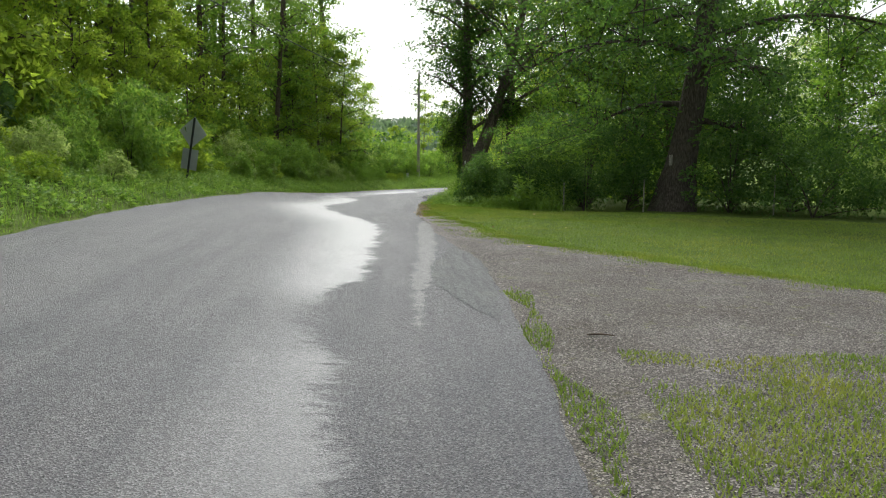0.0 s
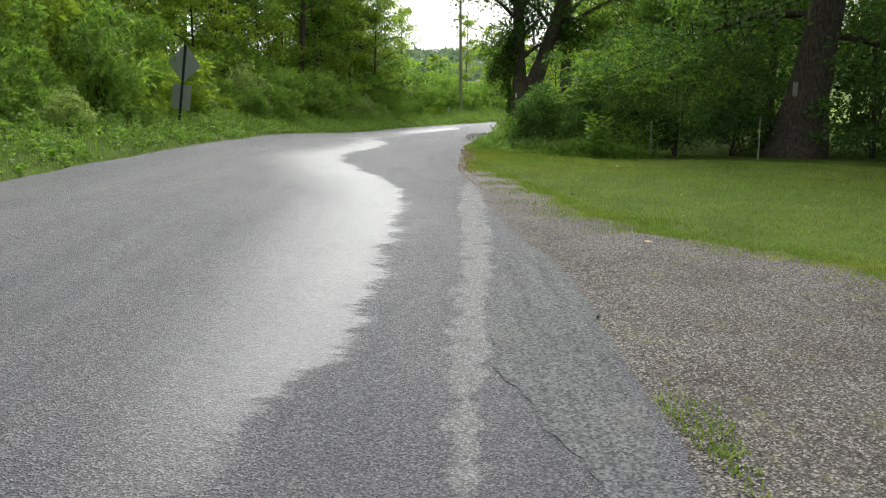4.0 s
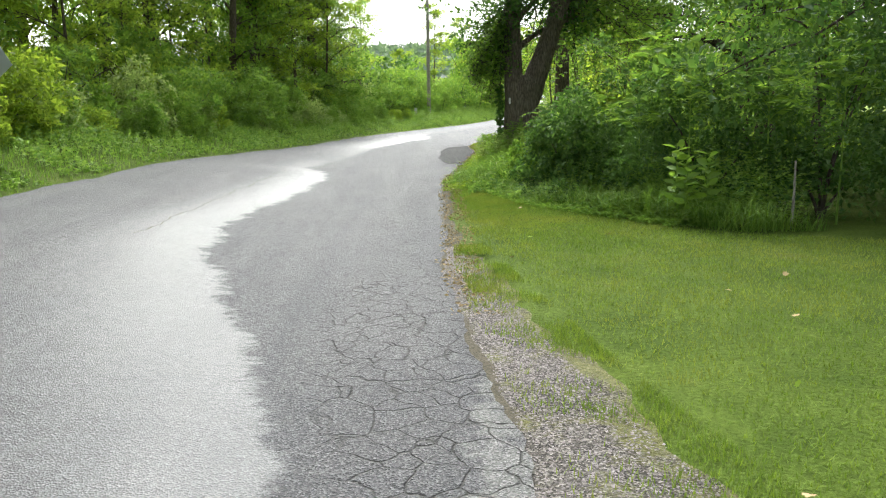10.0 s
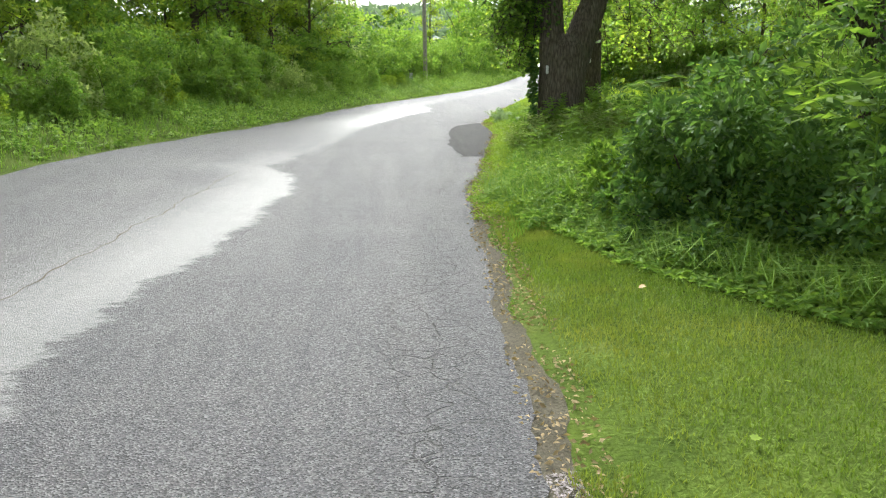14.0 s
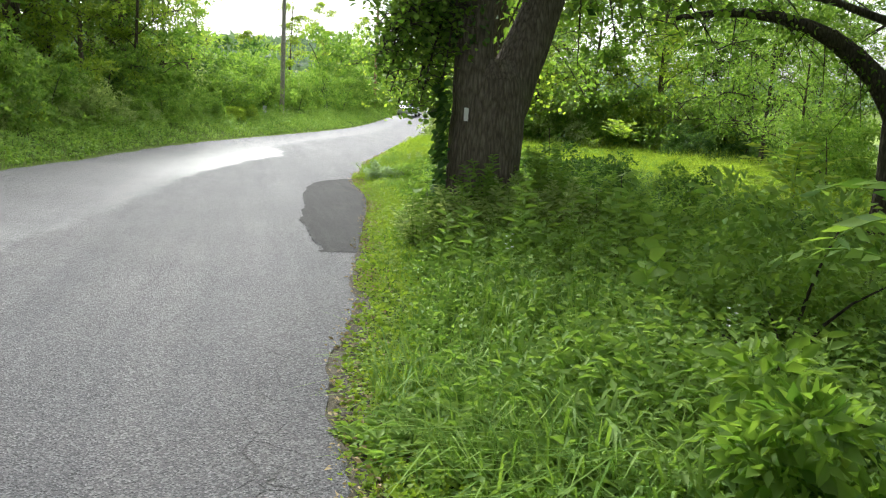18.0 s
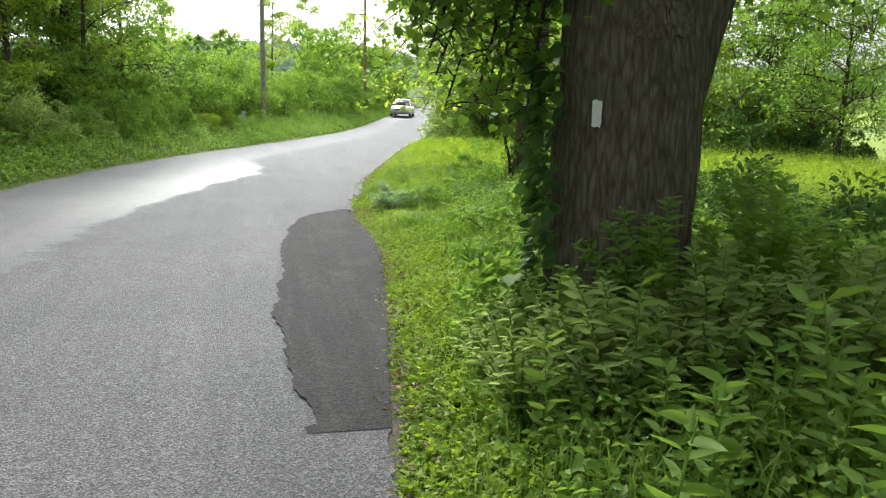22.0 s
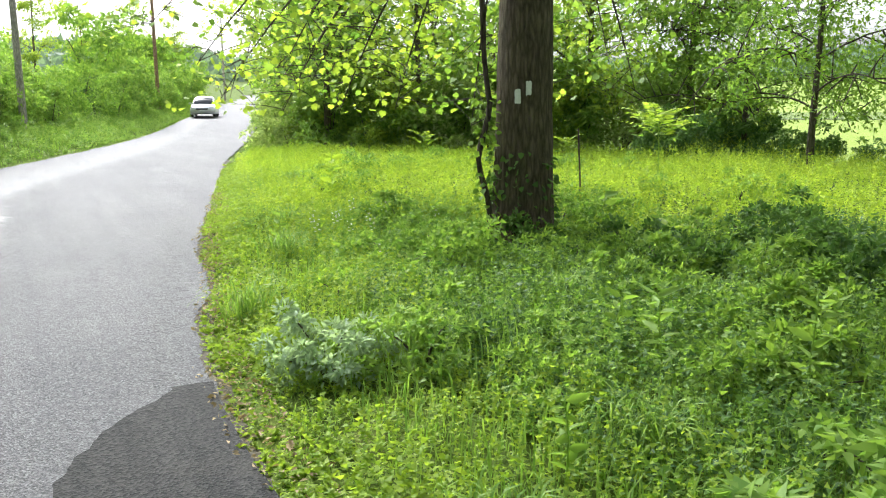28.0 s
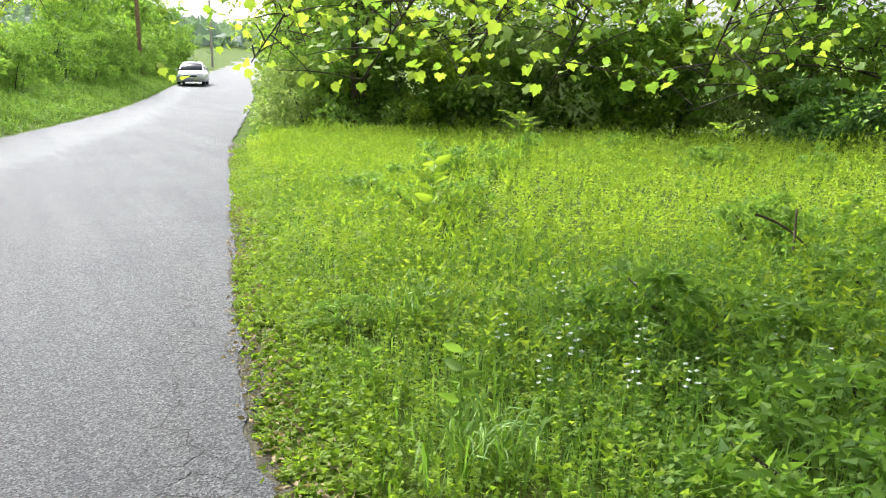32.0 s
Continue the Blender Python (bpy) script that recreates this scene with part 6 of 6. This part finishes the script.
# leafy stems, shared by many copies; the last has tree shade in its colour
stems = [broad_plant(px, py, h, n, sz, mm, lab, w) for px, py, h, n, sz, mm, lab, w in (
    (2.75, 34.6, 0.6, 18, 0.13, M_WEED, "upright weed with whorls of pointed leaves", 0.34), (3.3, 34.3, 0.8, 22, 0.14, M_WEED, "tall upright weed with whorls of pointed leaves", 0.32),
    (4.4, 33.4, 0.65, 15, 0.15, M_WEED, "weed with large heart-shaped leaves", 0.8), (5.2, 43.6, 0.42, 14, 0.1, M_LEAF, "low meadow weed with pointed leaves", 0.42))]
spots = [(0, 2.3, 4.4, 33.6, 35.2, 20), (1, 2.8, 5.4, 33.0, 35.4, 20), (2, 3.2, 6.2, 31.0, 34.6, 26), (0, 2.3, 3.4, 28.6, 33.2, 10), (3, 3.6, 9.0, 41.5, 50.0, 46), (0, 4.2, 8.5, 38.5, 43.5, 12)]
for kind, x0, x1, y0, y1, many in spots:
    for i in range(many):
        px, py, s = rng.uniform(x0, x1), rng.uniform(y0, y1), rng.uniform(0.7, 1.25)
        if px < float(xr_of(py)) + 0.45 or math.hypot(px - 6.66, py - 47.25) < 0.5:
            continue
        c = copy_thing(stems[kind], pose(0, 0, 0))
        c.matrix_basis = pose(px, py, float(ground_z(px, py)), rng.uniform(-9, 9), rng.uniform(-9, 9), rng.uniform(0, 360)) @ Matrix.Diagonal((s, s, s, 1))
        c["group"] = "leafy weeds"


# seedling with lobed leaves at the foot of the ivy tree
for px, py, hh, many in ((4.4, 35.0, 0.8, 46), (5.0, 35.7, 1.0, 46), (4.05, 34.5, 0.5, 26), (2.72, 36.15, 0.7, 34)):
    thing = empty("seedling", (px, py, float(ground_z(px, py))))
    raw("stem", *tube_arrays(bezier((0, 0, -0.03), (0.03, 0, hh / 2), (0, 0.02, hh), 5), np.linspace(0.009, 0.004, 5), 5), M_BARK_D, thing)
    t = rng.uniform(0.3, 1.05, many)
    a = rng.uniform(0, 6.28, many)
    r = rng.uniform(0.04, 0.24, many)
    p = np.stack([np.cos(a) * r, np.sin(a) * r, t * hh], 1)
    ax = np.stack([np.cos(a), np.sin(a), rng.uniform(-0.6, 0.1, many)], 1)
    tagged(raw("leaves", *lobed_arrays(p, ax, rng.uniform(0.07, 0.12, many)), M_WEED, thing), kind="stuff")
    tagged(thing, "young seedling with broad lobed green leaves", "seedling")

# mounds of weeds in the meadow, each a thing of its own
mounds = [bush_at(0, 0, hh, rr, mm, lab, sz, 26, 60, name="weed_clump", category="weeds")
          for hh, rr, mm, lab, sz in ((0.5, 0.5, M_WEED, "rounded clump of mid-green meadow weeds", 0.06), (0.42, 0.6, M_LEAF, "low dark green clump of meadow weeds", 0.05),
                                      (0.6, 0.42, M_LEAF, "upright green clump of meadow weeds", 0.055), (0.34, 0.45, M_LEAF_D, "small dark clump of meadow weeds", 0.05))]
for i in range(84):
    far = i >= 58
    py = rng.uniform(47.5, 58) if far else rng.uniform(39.5, 49.5)
    px = float(xr_of(py)) + (rng.uniform(0.7, 9) if far else 0.6 + 5.6 * rng.uniform() ** 0.8)
    if math.hypot(px - 6.66, py - 47.25) < 0.75:
        py -= 1.2
    s = rng.uniform(0.6, 1.15) * min(1.0, 0.35 + 0.45 * (px - float(xr_of(py))))
    # near mounds further from the road get darker leaves, standing in for tree shade
    c = mounds[i] if i < 4 else copy_thing(mounds[((1, 3, 0, 1) if px - float(xr_of(py)) > 1.8 else (0, 1, 1, 3))[int(rng.integers(4))] if not far else (0, 2)[i % 2]], pose(0, 0, 0))
    c.matrix_basis = pose(px, py, float(ground_z(px, py)), 0, 0, rng.uniform(0, 360)) @ Matrix.Diagonal((s, s * rng.uniform(0.8, 1.3), s * rng.uniform(0.8, 1.2), 1))
    c["group"] = "meadow weed clumps"


def flower_stem(px, py, height):
    thing = empty("white_flower", (px, py, float(ground_z(px, py))))
    raw("stem", *tube_arrays(bezier((0, 0, -0.02), (0.02, 0.02, height / 2), (0.0, 0.03, height), 5), np.linspace(0.005, 0.003, 5), 5), M_WEED, thing)
    for i in range(7):
        a = i * 2.4
        p = np.array([[0.028 * math.cos(a), 0.03 + 0.028 * math.sin(a), height - 0.022 * i]])
        ax = np.stack([np.cos(np.arange(5) * 1.257 + a), np.sin(np.arange(5) * 1.257 + a), np.full(5, 0.5)], 1)
        raw("blossom", *leaf_arrays(np.repeat(p, 5, 0), ax, 0.015 + 0.0007 * i, 0.7, 0.1), M_WHITE, thing)
    return tagged(thing, "slender stem with small white blossoms in the weeds", "flower", "white flowers")


for px, py, h in ((2.85, 33.2, 0.6), (3.4, 30.6, 0.6), (4.9, 46.9, 0.36), (5.05, 48.6, 0.45), (5.9, 49.2, 0.42), (5.3, 48.1, 0.42), (5.2, 48.9, 0.42), (4.95, 49.1, 0.4), (5.45, 48.6, 0.45), (5.1, 48.25, 0.4), (6.2, 48.4, 0.4), (6.35, 48.65, 0.42), (6.05, 48.0, 0.38), (5.6, 49.5, 0.45), (4.8, 48.5, 0.38)):
    flower_stem(px, py, h)


# ---- loose things ----
def stick(name, points, radius, label, category="stick", material=None):
    b = bezier(*points, 9)
    return tagged(raw(name, *tube_arrays(b, np.linspace(radius, radius * 0.55, 9), 7, 0.12), material or M_DEAD), label, category)


z = float(drive_z(1.77, 6.95)) + 0.012
stick("fallen_stick", ((1.68, 6.97, z), (1.78, 6.99, z + 0.01), (1.9, 6.92, z)), 0.009, "short dark stick lying on the gravel")
for k, (p0, p1, p2, r) in enumerate((((7.95, 49.8, 0.55), (8.3, 50.05, 0.75), (8.35, 50.1, 1.05), 0.014), ((8.0, 50.2, 1.02), (8.25, 50.1, 0.95), (8.5, 50.05, 0.7), 0.012))):
    stick("dead_branch", (p0, p1, p2), r, "thin crooked dead branch leaning in the weeds")
vz = np.array([0.42, 0.8, 1.11, 1.52, 2.09, 3.15, 4.4, 6.0])
vx = np.array([6.36, 6.28, 6.25, 6.17, 6.26, 6.19, 6.3, 6.48])
zz = np.linspace(0.42, 6, 40)
vine = empty("vine", (6.3, 47.3, 0.42))
raw("stem", *tube_arrays(np.stack([np.interp(zz, vz, vx) + 0.012 * np.sin(zz * 7) - 6.3, 0.03 * np.sin(zz * 5), zz - 0.42], 1), np.linspace(0.032, 0.022, 40), 8, 0.12), M_BARK_D, vine, True)
leaf_coat(vine, 150, 0.05, 0.0, 1.75, 0.075, M_LEAF, "ivy leaves along the stem", (-0.06, 0.0))
tagged(vine, "crooked dark vine with ivy climbing beside the blazed tree", "vine")
stick("bare_stalk", ((9.2, 49.6, 0.4), (9.16, 49.62, 0.9), (9.1, 49.6, 1.75)), 0.018, "bare dark stalk beside the blazed tree", "stalk")
for px, py, h in ((10.4, 22.2, 1.1), (7.0, 22.9, 0.9), (4.9, 23.6, 0.8)):
    zz = float(ground_z(px, py))
    stick("fence_stake", ((px, py, zz - 0.1), (px + 0.01, py, zz + h / 2), (px, py, zz + h)), 0.02, "thin grey stake in front of the thicket", "stake", M_POLE)


def stones(n, y0, y1, lo, hi, small, big):
    """Loose chips: flat five-cornered splinters lying on the gravel."""
    x, y = scatter(n, y0, y1, lo, hi)
    s = small + (big - small) * rng.uniform(0, 1, n) ** 2.5
    base = np.array([(1, 0, 0), (0, 0.6, 0), (-1, 0, 0), (0, -0.6, 0), (0, 0, 0.42)])
    v = base[None] * rng.uniform(0.6, 1.2, (n, 5, 3)) * s[:, None, None]
    v[:, 4, :2] += rng.normal(0, 0.3, (n, 2)) * s[:, None]
    a = rng.uniform(0, 6.28, n)
    c, q = np.cos(a)[:, None], np.sin(a)[:, None]
    v = np.stack([v[:, :, 0] * c - v[:, :, 1] * q, v[:, :, 0] * q + v[:, :, 1] * c, v[:, :, 2]], 2)
    v += np.stack([x, y, drive_z(x, y) + 0.001], 1)[:, None]
    t = np.array([(0, 1, 4), (1, 2, 4), (2, 3, 4), (3, 0, 4)])
    return v.reshape(-1, 3), (np.arange(n)[:, None, None] * 5 + t).reshape(-1, 3)


stuff("gravel_stones", *stones(55000, 2.5, 23, lambda y: xr_of(y) - 0.08, lambda y: np.minimum(lawn_lo(y) - 0.3, 5.5), 0.004, 0.014), M_STONE, "loose grey limestone chips of the driveway", "gravel")


def fallen_leaf(px, py, size, material, dz=0.03):
    p = np.array([[px, py, float(ground_z(px, py)) + dz]])
    v, f = lobed_arrays(p, np.array([[rng.normal(), rng.normal(), 0.15]]), size)
    return tagged(raw("fallen_leaf", v, f, material), "single fallen leaf lying on the ground", "leaf", "fallen leaves")


for px, py in ((1.98, 16.3), (1.9, 16.5), (1.87, 17.0), (2.6, 23.15), (1.35, 21.95), (1.68, 23.1), (2.14, 23.7), (1.46, 26.75), (1.93, 25.65), (3.4, 16.1), (2.4, 18.2), (3.0, 19.5), (4.2, 18.7), (3.6, 21.0), (5.2, 17.6), (2.9, 20.4), (2.2, 21.3), (4.6, 20.2), (1.0, 21.8), (2.1, 20.0)):
    fallen_leaf(px, py, rng.uniform(0.03, 0.055), M_STRAW if rng.uniform() < 0.5 else M_MEADOW, 0.05)
for px, py, size in ((2.16, 13.0, 0.08), (1.46, 15.5, 0.06), (3.0, 14.6, 0.05)):
    fallen_leaf(px, py, size, M_STRAW, float(drive_z(px, py) - ground_z(px, py)) + 0.03)
